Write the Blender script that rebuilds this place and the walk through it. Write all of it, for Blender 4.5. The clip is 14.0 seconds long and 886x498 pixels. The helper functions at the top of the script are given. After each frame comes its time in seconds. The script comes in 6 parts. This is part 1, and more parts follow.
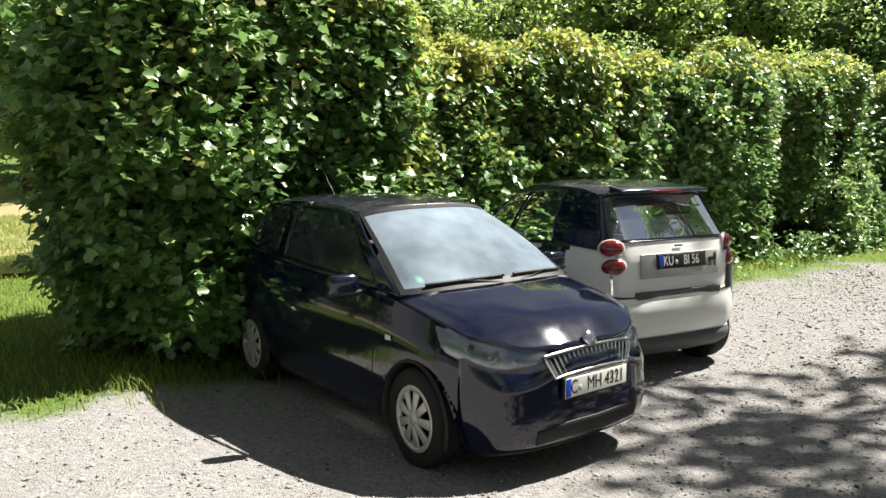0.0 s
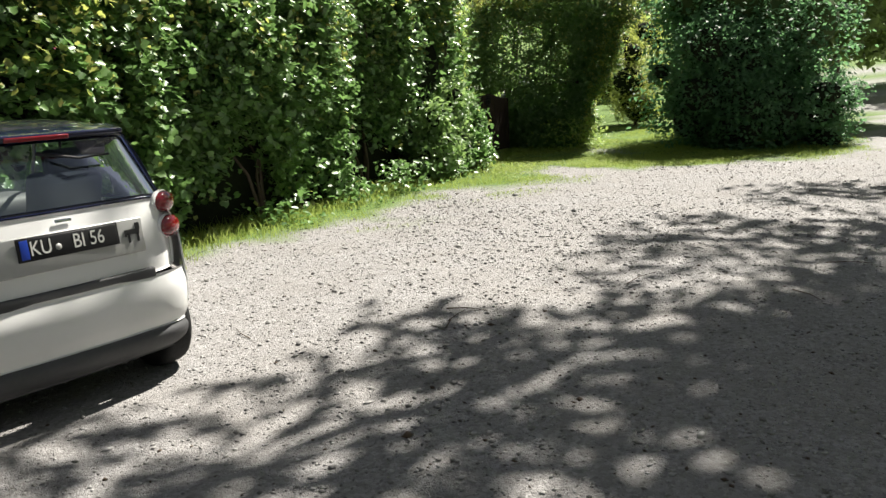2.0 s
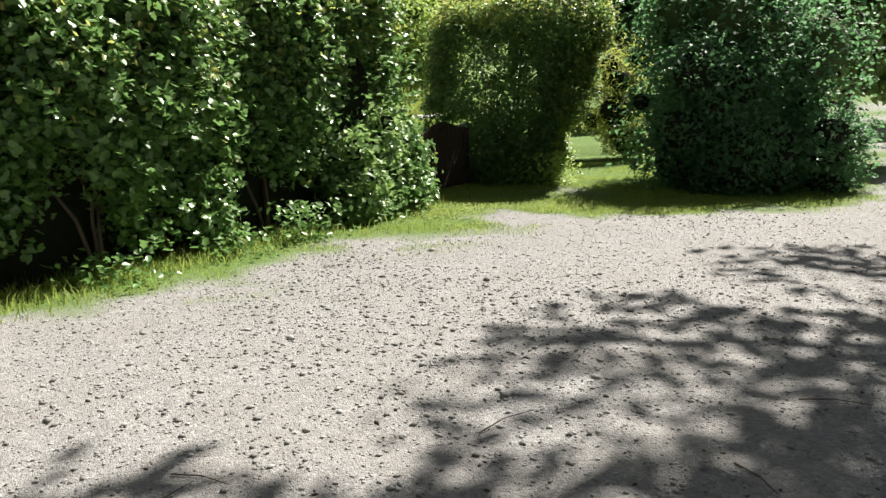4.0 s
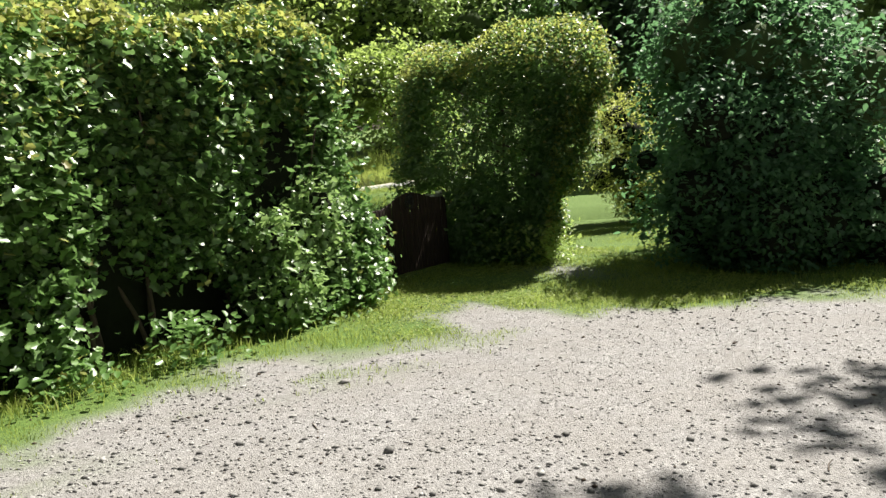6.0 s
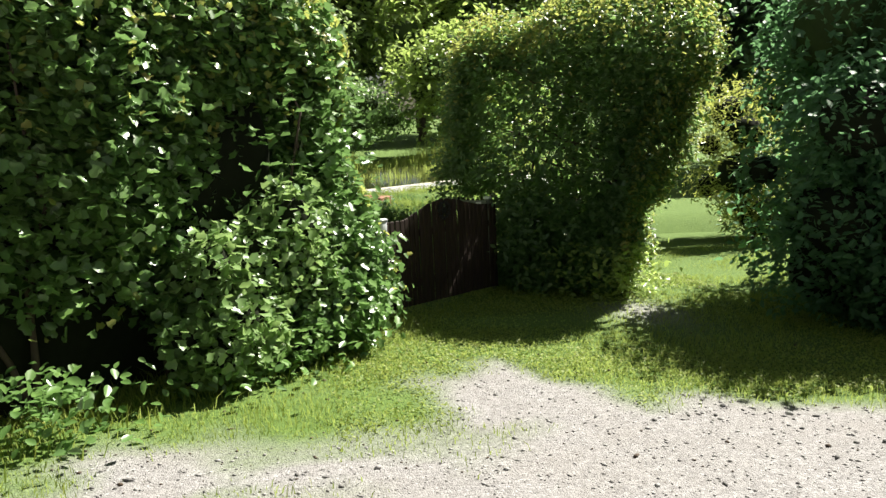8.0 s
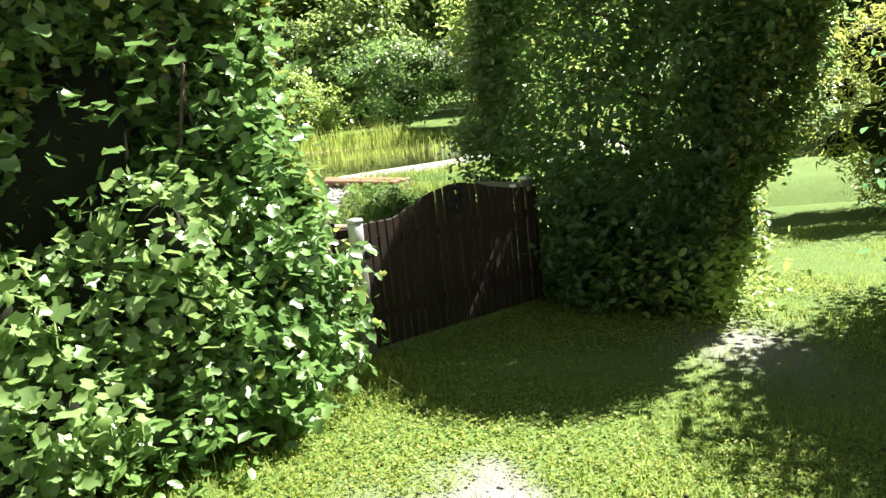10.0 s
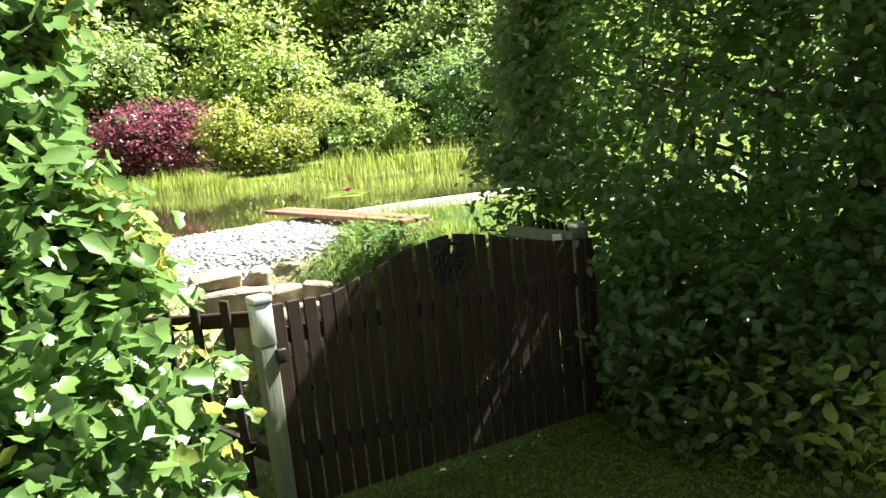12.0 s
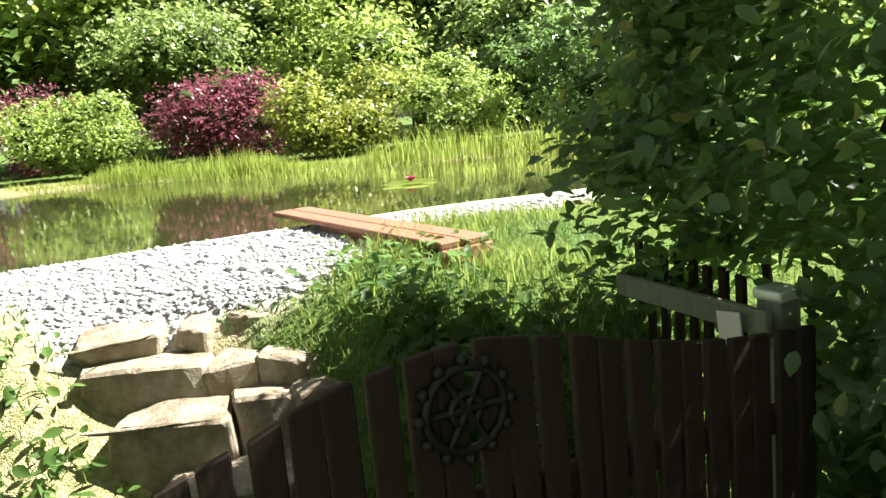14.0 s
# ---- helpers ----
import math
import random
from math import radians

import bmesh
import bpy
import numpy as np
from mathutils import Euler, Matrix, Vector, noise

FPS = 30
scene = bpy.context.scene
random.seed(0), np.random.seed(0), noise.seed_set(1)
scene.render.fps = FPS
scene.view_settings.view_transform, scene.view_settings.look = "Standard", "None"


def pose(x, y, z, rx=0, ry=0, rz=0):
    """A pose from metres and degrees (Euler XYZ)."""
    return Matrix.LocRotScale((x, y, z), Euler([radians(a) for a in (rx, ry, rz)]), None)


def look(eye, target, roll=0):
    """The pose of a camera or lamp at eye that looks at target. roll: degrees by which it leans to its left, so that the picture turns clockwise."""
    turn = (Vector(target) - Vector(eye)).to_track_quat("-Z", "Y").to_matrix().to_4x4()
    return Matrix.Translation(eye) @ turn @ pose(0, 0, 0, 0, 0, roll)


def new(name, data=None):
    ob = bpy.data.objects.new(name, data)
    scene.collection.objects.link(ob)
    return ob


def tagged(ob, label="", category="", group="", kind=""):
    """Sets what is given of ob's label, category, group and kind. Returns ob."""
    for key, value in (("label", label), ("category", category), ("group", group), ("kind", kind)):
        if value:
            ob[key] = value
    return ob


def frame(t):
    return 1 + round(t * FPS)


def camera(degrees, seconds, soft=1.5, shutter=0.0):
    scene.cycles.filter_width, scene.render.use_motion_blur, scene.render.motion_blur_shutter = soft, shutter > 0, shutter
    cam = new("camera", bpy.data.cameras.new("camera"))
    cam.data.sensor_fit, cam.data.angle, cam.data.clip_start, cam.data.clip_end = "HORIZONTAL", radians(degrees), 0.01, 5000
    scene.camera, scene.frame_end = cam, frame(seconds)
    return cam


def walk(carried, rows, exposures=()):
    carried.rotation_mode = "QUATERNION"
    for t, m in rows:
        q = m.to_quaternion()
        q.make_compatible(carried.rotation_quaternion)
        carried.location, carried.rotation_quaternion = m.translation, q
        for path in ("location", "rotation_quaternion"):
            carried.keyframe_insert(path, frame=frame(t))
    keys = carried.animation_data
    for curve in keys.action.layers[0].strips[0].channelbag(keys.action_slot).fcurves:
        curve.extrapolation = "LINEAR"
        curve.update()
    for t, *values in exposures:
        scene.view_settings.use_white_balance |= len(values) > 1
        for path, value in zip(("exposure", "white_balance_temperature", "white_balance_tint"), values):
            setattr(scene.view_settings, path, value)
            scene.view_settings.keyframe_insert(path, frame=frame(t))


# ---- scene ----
cam = camera(60.7, 14.0)
METRES, EYE, TILT, LEAN, TURN = 19.5, 1.784, 0.0, 0.0, 0.0
ROWS = [
    (0.0, 0.0, 0.0, 0.0, -0.37, -9.83, 2.11),
    (0.5, 0.0319, 0.0274, -0.0065, -4.56, -13.82, 1.02),
    (1.0, 0.0626, 0.0489, -0.0085, -11.54, -14.33, 2.07),
    (1.5, 0.0945, 0.0705, -0.01, -15.54, -13.27, 2.17),
    (2.0, 0.1261, 0.0907, -0.0134, -23.0, -16.11, 3.43),
    (2.5, 0.1584, 0.1066, -0.0149, -24.67, -14.34, 3.18),
    (3.0, 0.1854, 0.1254, -0.0174, -23.48, -14.57, 2.41),
    (5.5, 0.3078, 0.2466, -0.0243, -19.92, -13.04, 3.3),
    (6.0, 0.3307, 0.2731, -0.0252, -19.39, -9.96, 4.27),
    (6.5, 0.3494, 0.3033, -0.0283, -18.09, -11.86, 3.87),
    (7.0, 0.3709, 0.3297, -0.0267, -15.48, -7.6, 1.52),
    (7.5, 0.3938, 0.3588, -0.028, -12.1, -9.04, 2.26),
    (8.0, 0.4129, 0.3894, -0.0288, -11.13, -10.38, 2.66),
    (10.5, 0.4931, 0.5561, -0.0425, -2.0, -12.24, 6.52),
    (11.0, 0.5038, 0.5879, -0.0447, -0.18, -11.03, 6.56),
    (11.5, 0.5108, 0.6211, -0.0494, 2.17, -11.34, 5.56),
    (12.0, 0.521, 0.6548, -0.0517, 4.3, -9.89, 5.5),
    (12.5, 0.5248, 0.6883, -0.0555, 6.0, -10.8, 5.52),
    (13.0, 0.5265, 0.7204, -0.0566, 7.69, -11.09, 5.55),
    (13.5, 0.5268, 0.7549, -0.0575, 9.49, -11.47, 6.88),
    (14.0, 0.5212, 0.787, -0.0592, 12.51, -10.56, 5.48),
]
walk(cam, [(t, pose(0, 0, EYE, TILT, LEAN, TURN) @ pose(METRES * x, METRES * y, METRES * z, 90 + pitch, roll, yaw)) for t, x, y, z, yaw, pitch, roll in ROWS],
     exposures=[(0.0, 1.5), (3.0, 1.34), (5.5, 1.27), (8.0, 1.5), (10.5, 2.25), (12.5, 2.3), (14.0, 2.05)])

# ---- light ----
SUN_TO = Vector((0.875, 0.485, 0.0)).normalized()
SUN_ELEV = radians(49)
sun_vec = Vector((SUN_TO.x * math.cos(SUN_ELEV), SUN_TO.y * math.cos(SUN_ELEV), math.sin(SUN_ELEV)))
sun_data = bpy.data.lights.new("sun", "SUN")
sun_data.energy, sun_data.angle, sun_data.color = 5.0, radians(0.5), (1.0, 0.95, 0.86)
sun = new("sun", sun_data)
sun.matrix_world = look(Vector((0, 0, 40)), Vector((0, 0, 40)) - sun_vec)
world = bpy.data.worlds.new("world")
scene.world = world
world.use_nodes = True
wn = world.node_tree
sky = wn.nodes.new("ShaderNodeTexSky")
sky.sky_type, sky.sun_disc = "NISHITA", False
sky.sun_elevation, sky.sun_rotation = SUN_ELEV, math.atan2(SUN_TO.x, SUN_TO.y)
cloud_noise = wn.nodes.new("ShaderNodeTexNoise")
cloud_noise.inputs["Scale"].default_value, cloud_noise.inputs["Detail"].default_value = 2.4, 6
wn.links.new(wn.nodes.new("ShaderNodeTexCoord").outputs["Generated"], cloud_noise.inputs["Vector"])
cloud_ramp = wn.nodes.new("ShaderNodeValToRGB")
cloud_ramp.color_ramp.elements[0].position, cloud_ramp.color_ramp.elements[1].position = 0.45, 0.64
wn.links.new(cloud_noise.outputs["Fac"], cloud_ramp.inputs[0])
cloud_mix = wn.nodes.new("ShaderNodeMix")
cloud_mix.data_type = "RGBA"
wn.links.new(cloud_ramp.outputs[0], cloud_mix.inputs[0])
wn.links.new(sky.outputs[0], cloud_mix.inputs[6])
cloud_mix.inputs[7].default_value = (10.0, 9.8, 9.4, 1)
wn.links.new(cloud_mix.outputs[2], wn.nodes["Background"].inputs[0])
wn.nodes["Background"].inputs[1].default_value = 0.0165

# ---- materials ----
MATS = {}


class Net:
    """A small wrapper for building node materials."""

    def __init__(self, name):
        self.m = bpy.data.materials.new(name)
        self.m.use_nodes = True
        self.t = self.m.node_tree
        self.b = self.t.nodes["Principled BSDF"]
        self.out = self.t.nodes["Material Output"]

    def n(self, kind, **kw):
        nd = self.t.nodes.new(kind)
        for k, v in kw.items():
            nd.inputs[k.replace("_", " ")].default_value = v
        return nd

    def l(self, a, b):
        self.t.links.new(a, b)

    def coords(self, kind="Object"):
        return self.n("ShaderNodeTexCoord").outputs[kind]

    def noise(self, scale, detail=4, rough=0.6, vec=None):
        nd = self.n("ShaderNodeTexNoise", Scale=scale, Detail=detail, Roughness=rough)
        self.l(vec if vec is not None else self.coords(), nd.inputs["Vector"])
        return nd.outputs["Fac"]

    def ramp(self, fac, stops):
        nd = self.n("ShaderNodeValToRGB")
        els = nd.color_ramp.elements
        while len(els) < len(stops):
            els.new(0.5)
        for e, (p, c) in zip(els, stops):
            e.position, e.color = p, (*c, 1)
        self.l(fac, nd.inputs[0])
        return nd.outputs[0]

    def mix(self, fac, a, b, mode="MIX"):
        nd = self.t.nodes.new("ShaderNodeMix")
        nd.data_type, nd.blend_type = "RGBA", mode
        for v, i in ((fac, 0), (a, 6), (b, 7)):
            if isinstance(v, (int, float)):
                nd.inputs[i].default_value = v
            elif isinstance(v, tuple):
                nd.inputs[i].default_value = (*v, 1)
            else:
                self.l(v, nd.inputs[i])
        return nd.outputs[2]

    def bump(self, height, strength=0.4, dist=0.01):
        nd = self.n("ShaderNodeBump", Strength=strength, Distance=dist)
        self.l(height, nd.inputs["Height"])
        self.l(nd.outputs[0], self.b.inputs["Normal"])
        return nd.outputs[0]

    def color(self, c):
        if isinstance(c, tuple):
            self.b.inputs["Base Color"].default_value = (*c, 1)
        else:
            self.l(c, self.b.inputs["Base Color"])

    def set(self, rough=0.6, metal=0.0, spec=0.5, coat=0.0):
        self.b.inputs["Roughness"].default_value = rough
        self.b.inputs["Metallic"].default_value = metal
        self.b.inputs["Specular IOR Level"].default_value = spec
        self.b.inputs["Coat Weight"].default_value = coat
        self.b.inputs["Coat Roughness"].default_value = 0.03


def leaf_mat(name, dark, mid, light, trans, rough=0.38, spec=0.75, share=0.5):
    """Leaves: glossy tops, light shining through, each leaf a little different."""
    k = Net(name)
    rnd = k.n("ShaderNodeNewGeometry").outputs["Random Per Island"]
    base = k.ramp(rnd, [(0.0, dark), (0.55, mid), (1.0, light)])
    patch = k.noise(0.9, 3)
    base = k.mix(k.ramp(patch, [(0.35, (0, 0, 0)), (0.7, (1, 1, 1))]), base, k.mix(0.6, base, light))
    k.color(base)
    k.set(rough, 0, spec)
    tr = k.n("ShaderNodeBsdfTranslucent")
    k.l(k.mix(0.75, base, (trans[0] * 1.05, trans[1] * 1.05, trans[2] + 0.08)), tr.inputs[0])
    mx = k.n("ShaderNodeMixShader")
    mx.inputs[0].default_value = share
    k.l(k.b.outputs[0], mx.inputs[1])
    k.l(tr.outputs[0], mx.inputs[2])
    k.l(mx.outputs[0], k.out.inputs[0])
    return k.m


M_LEAF = leaf_mat("hedge_leaf", (0.06, 0.13, 0.036), (0.105, 0.21, 0.052), (0.18, 0.31, 0.08), (0.2, 0.35, 0.035), 0.34, 0.9, 0.38)
M_LEAF_PALE = leaf_mat("bramble_leaf", (0.1, 0.19, 0.06), (0.16, 0.27, 0.085), (0.24, 0.36, 0.13), (0.36, 0.52, 0.1), 0.36, 0.8, 0.4)
M_LEAF_WOOD = leaf_mat("wood_leaf", (0.13, 0.19, 0.06), (0.18, 0.25, 0.075), (0.25, 0.33, 0.1), (0.42, 0.58, 0.12))
# young shoots, their colour also brightened for sun on the hedge tops
M_LEAF_YOUNG_SUN = leaf_mat("young_sun_leaf", (0.16, 0.25, 0.05), (0.22, 0.3, 0.055), (0.36, 0.31, 0.1), (0.5, 0.55, 0.07))
M_LEAF_DARK = leaf_mat("dark_leaf", (0.055, 0.11, 0.04), (0.08, 0.155, 0.05), (0.115, 0.2, 0.06), (0.28, 0.45, 0.06))
M_LEAF_BLUE = leaf_mat("bush_leaf", (0.045, 0.112, 0.06), (0.068, 0.158, 0.083), (0.1, 0.2, 0.085), (0.18, 0.36, 0.08), 0.5, 0.4)
M_LEAF_YELLOW = leaf_mat("yellow_leaf", (0.12, 0.19, 0.03), (0.18, 0.25, 0.035), (0.27, 0.31, 0.05), (0.55, 0.6, 0.08))
M_LEAF_LIME = leaf_mat("far_leaf", (0.14, 0.22, 0.055), (0.2, 0.29, 0.07), (0.29, 0.38, 0.09), (0.5, 0.65, 0.1))
M_LEAF_RED = leaf_mat("red_leaf", (0.11, 0.035, 0.045), (0.18, 0.06, 0.07), (0.27, 0.1, 0.1), (0.35, 0.1, 0.1))
M_NEEDLE = leaf_mat("needle_leaf", (0.03, 0.06, 0.03), (0.05, 0.09, 0.045), (0.08, 0.13, 0.06), (0.15, 0.25, 0.06))
M_GRASS = leaf_mat("grass_blade", (0.11, 0.185, 0.025), (0.175, 0.245, 0.035), (0.29, 0.31, 0.06), (0.4, 0.5, 0.06), 0.5, 0.4)
M_BANK = leaf_mat("bank_blade", (0.05, 0.11, 0.025), (0.08, 0.165, 0.035), (0.14, 0.23, 0.05), (0.2, 0.34, 0.05), 0.5, 0.4)
M_REED = leaf_mat("reed_blade", (0.14, 0.22, 0.03), (0.19, 0.28, 0.04), (0.3, 0.34, 0.08), (0.5, 0.6, 0.08), 0.5, 0.4)


def plain(name, c, rough=0.6, metal=0.0, spec=0.5, coat=0.0, var=0.25, scale=18.0, bump=0.0, bscale=90.0):
    k = Net(name)
    lo, hi = tuple(v * (1 - var) for v in c), tuple(min(1, v * (1 + var)) for v in c)
    k.color(k.mix(k.noise(scale, 5), k.mix(k.noise(scale * 0.13, 2), lo, c), hi))
    k.set(rough, metal, spec, coat)
    if bump:
        k.bump(k.noise(bscale, 4), bump, 0.004)
    return k.m


M_BARK = plain("bark", (0.075, 0.055, 0.04), 0.9, var=0.5, scale=25, bump=0.8, bscale=40)
# solid hedge and crown cores; shade among the leaves is in their colour
M_CORE_FAR = plain("inner_foliage_shade", (0.045, 0.065, 0.025), 0.95, spec=0.1, var=0.6, scale=5, bump=0.6, bscale=8)
M_CORE = plain("inner_shade", (0.012, 0.015, 0.008), 0.95, spec=0.1, var=0.6, scale=14, bump=0.6, bscale=20)


def ground_mat():
    k = Net("ground_soil")
    pos = k.coords()
    att = k.n("ShaderNodeAttribute")
    att.attribute_name = "cover"
    sep = k.n("ShaderNodeSeparateColor")
    k.l(att.outputs["Color"], sep.inputs[0])
    vor = k.n("ShaderNodeTexVoronoi", Scale=42.0)
    k.l(pos, vor.inputs["Vector"])
    vor2 = k.n("ShaderNodeTexVoronoi", Scale=110.0)
    k.l(pos, vor2.inputs["Vector"])
    stone = k.ramp(k.noise(260, 2), [(0.25, (0.11, 0.107, 0.106)), (0.5, (0.235, 0.228, 0.226)), (0.75, (0.4, 0.39, 0.384))])
    cell = k.n("ShaderNodeSeparateColor")
    k.l(vor.outputs["Color"], cell.inputs[0])
    tone = k.ramp(cell.outputs[0], [(0.0, (0.12, 0.113, 0.108)), (0.3, (0.225, 0.218, 0.212)), (0.7, (0.3, 0.292, 0.286)), (1.0, (0.45, 0.44, 0.43))])
    gravel = k.mix(0.45, stone, tone)
    gravel = k.mix(k.ramp(k.noise(1.3, 5, 0.65), [(0.38, (0, 0, 0)), (0.7, (0.5, 0.5, 0.5))]), gravel, (0.22, 0.205, 0.19))
    gravel = k.mix(k.ramp(k.noise(34, 3, 0.7), [(0.62, (0, 0, 0)), (0.72, (0.8, 0.8, 0.8))]), gravel, (0.09, 0.075, 0.06))
    soil = k.ramp(k.noise(30, 5, 0.7), [(0.3, (0.05, 0.09, 0.02)), (0.55, (0.1, 0.165, 0.032)), (0.75, (0.17, 0.22, 0.055))])
    bank = k.ramp(k.noise(22, 5, 0.7), [(0.3, (0.16, 0.16, 0.06)), (0.55, (0.36, 0.32, 0.17)), (0.75, (0.55, 0.48, 0.32))])
    c = k.mix(sep.outputs[0], gravel, soil)
    c = k.mix(sep.outputs[1], c, bank)
    pebble = k.ramp(k.noise(48, 3, 0.7), [(0.3, (0.3, 0.3, 0.3)), (0.6, (0.66, 0.65, 0.63))])
    c = k.mix(sep.outputs[2], c, pebble)
    k.color(c)
    k.set(0.9, 0, 0.25)
    h = k.mix(0.5, k.ramp(vor.outputs["Distance"], [(0, (1, 1, 1)), (0.6, (0, 0, 0))]), k.ramp(vor2.outputs["Distance"], [(0, (1, 1, 1)), (0.6, (0, 0, 0))]))
    k.bump(h, 0.75, 0.015)
    return k.m


M_GROUND = ground_mat()


# ---- building helpers ----
def empty(name, m=None, **tags):
    ob = new(name)
    ob.empty_display_size = 0.2
    if m is not None:
        ob.matrix_world = m
    return tagged(ob, **tags)


def part(name, data, mat, parent, label="", smooth=True):
    """One mesh object under a thing; data is a bmesh or a mesh."""
    if isinstance(data, bmesh.types.BMesh):
        me = bpy.data.meshes.new(name)
        data.to_mesh(me)
        data.free()
    else:
        me = data
    if mat is not None and not me.materials:
        me.materials.append(mat)
    if smooth:
        me.shade_smooth()
    ob = new(name, me)
    ob.parent = parent
    return tagged(ob, label=label)


def raw_mesh(name, verts, faces):
    """A mesh from numpy arrays; faces is an array (n, 3) or (n, 4), or a list of such arrays."""
    me = bpy.data.meshes.new(name)
    faces = faces if isinstance(faces, list) else [faces]
    me.vertices.add(len(verts))
    me.vertices.foreach_set("co", np.asarray(verts, dtype=np.float32).ravel())
    total = sum(f.size for f in faces)
    count = sum(len(f) for f in faces)
    me.loops.add(total)
    me.polygons.add(count)
    me.loops.foreach_set("vertex_index", np.concatenate([f.ravel() for f in faces]).astype(np.int32))
    sizes = np.concatenate([np.full(len(f), f.shape[1]) for f in faces])
    starts = np.concatenate([[0], np.cumsum(sizes)[:-1]])
    me.polygons.foreach_set("loop_start", starts.astype(np.int32))
    me.update(calc_edges=True)
    me.validate()
    return me


def box_bm(sx, sy, sz, bevel=0.0, at=(0, 0, 0), segs=2):
    bm = bmesh.new()
    bmesh.ops.create_cube(bm, size=1)
    bmesh.ops.scale(bm, vec=(sx, sy, sz), verts=bm.verts)
    if bevel:
        bmesh.ops.bevel(bm, geom=bm.edges[:], offset=bevel, segments=segs, affect="EDGES", profile=0.6)
    bmesh.ops.translate(bm, vec=at, verts=bm.verts)
    return bm


def unit(v):
    return v / np.maximum(1e-9, np.linalg.norm(v, axis=-1, keepdims=True))


class Wobble:
    """A smooth random field out of summed waves."""

    def __init__(self, seed, scale, count=14):
        r = np.random.RandomState(seed)
        self.k = r.normal(0, scale, (count, 3))
        self.p = r.uniform(0, 6.28, count)

    def __call__(self, p):
        return np.sin(p @ self.k.T + self.p).sum(1) / math.sqrt(len(self.p) / 2)


# leaf outlines: points round the midrib, in leaf lengths
MAPLE_L = [(0.0, 0.0), (0.46, 0.16), (0.27, 0.42), (0.33, 0.74), (0.0, 1.0)]
FAR_L = [(0.0, 0.0), (0.3, 0.3), (0.22, 0.68), (0.0, 1.0)]
OVAL_L = [(0.0, 0.0), (0.22, 0.2), (0.3, 0.48), (0.2, 0.76), (0.0, 1.0)]
NARROW_L = [(0.0, 0.0), (0.11, 0.3), (0.1, 0.62), (0.0, 1.0)]


def leaf_template(outline, fold=0.22, droop=0.18):
    """Two half blades folded along the midrib, with a drooping tip."""
    right = [(x, y, fold * x - droop * y * y) for x, y in outline]
    left = [(-x, y, fold * x - droop * y * y) for x, y in outline[1:-1]]
    verts = np.array(right + left)
    n = len(outline)
    mid_r = list(range(n))
    mid_l = [0] + [n + i for i in range(n - 2)] + [n - 1]
    tris = []
    for ring, flip in ((mid_r, False), (mid_l, True)):
        for i in range(1, n - 1):
            t = (ring[0], ring[i], ring[i + 1]) if i + 1 < n else None
            if i < n - 1:
                t = (0, ring[i], ring[i + 1])
                tris.append(t[::-1] if flip else t)
    return verts, np.array(tris)


T_FAR = leaf_template(FAR_L)
T_DIAMOND = leaf_template([(0.0, 0.0), (0.3, 0.45), (0.0, 1.0)])
T_MAPLE, T_OVAL, T_NARROW = leaf_template(MAPLE_L), leaf_template(OVAL_L), leaf_template(NARROW_L, 0.15, 0.3)


def leaf_mesh(name, pts, nrm, size, template, rng, spread=0.55, jitter=0.35):
    """Leaves at pts, blades facing about nrm, each turned and sized at random."""
    tv, tf = template
    n = len(pts)
    up = unit(nrm + rng.normal(0, spread, (n, 3)))
    ax = unit(np.cross(up, rng.normal(0, 1, (n, 3))))
    ay = np.cross(up, ax)
    s = size * rng.uniform(1 - jitter, 1 + jitter, n)
    v = pts[:, None, :] + s[:, None, None] * (tv[None, :, :1] * ax[:, None] + (tv[None, :, 1:2] - 0.4) * ay[:, None] + tv[None, :, 2:] * up[:, None])
    f = tf[None] + (np.arange(n) * len(tv))[:, None, None]
    return raw_mesh(name, v.reshape(-1, 3), f.reshape(-1, 3))


# ---- the lie of the land ----
SLOPE_X, SLOPE_Y = -0.0387, -0.0481
CAR_DIP = 0.148
GATE_A, GATE_B = np.array([8.97, 16.16]), np.array([10.66, 17.52])
GATE_DIR = (GATE_B - GATE_A) / np.linalg.norm(GATE_B - GATE_A)
GATE_OUT = np.array([-GATE_DIR[1], GATE_DIR[0]])
POND_EDGE = np.array([(-6.0, 11.0), (2.5, 16.2), (6.35, 19.26), (7.2, 20.03), (7.83, 20.55), (8.46, 20.97), (10.23, 21.84), (13.0, 22.9), (16, 23.2)])
WATER = -0.2


def smooth(a, b, v):
    t = np.clip((v - a) / (b - a), 0, 1)
    return t * t * (3 - 2 * t)


def plane_z(x, y):
    r = np.hypot(x, y)
    k = np.where(r > 45, 45 / np.maximum(r, 1e-6) + (1 - 45 / np.maximum(r, 1e-6)) * 0.12, 1)
    return SLOPE_X * x * k + SLOPE_Y * y * k


def behind(x, y):
    """Metres behind the garden fence."""
    d1 = (x - GATE_A[0]) * GATE_OUT[0] + (y - GATE_A[1]) * GATE_OUT[1]
    d2 = (y - 16.25) * 1.35 - 0.55 * np.minimum(0, x - 7.5)
    return np.where(x < GATE_A[0], np.minimum(d1, d2), d1) - np.maximum(0, x - 12.0) * 0.8


def pond_in(x, y):
    """Metres beyond the near pond edge."""
    ye = np.interp(x, POND_EDGE[:, 0], POND_EDGE[:, 1])
    return (y - ye) * 0.8


def far_edge(x):
    return 27.4 + 0.35 * np.sin(x * 0.7)


def pond_mask(x, y):
    d = np.minimum(pond_in(x, y), far_edge(x) - y)
    return np.minimum(d, (x + 7.0) * 0.7)


w_ground, w_fine = Wobble(3, 0.5), Wobble(4, 4.0)


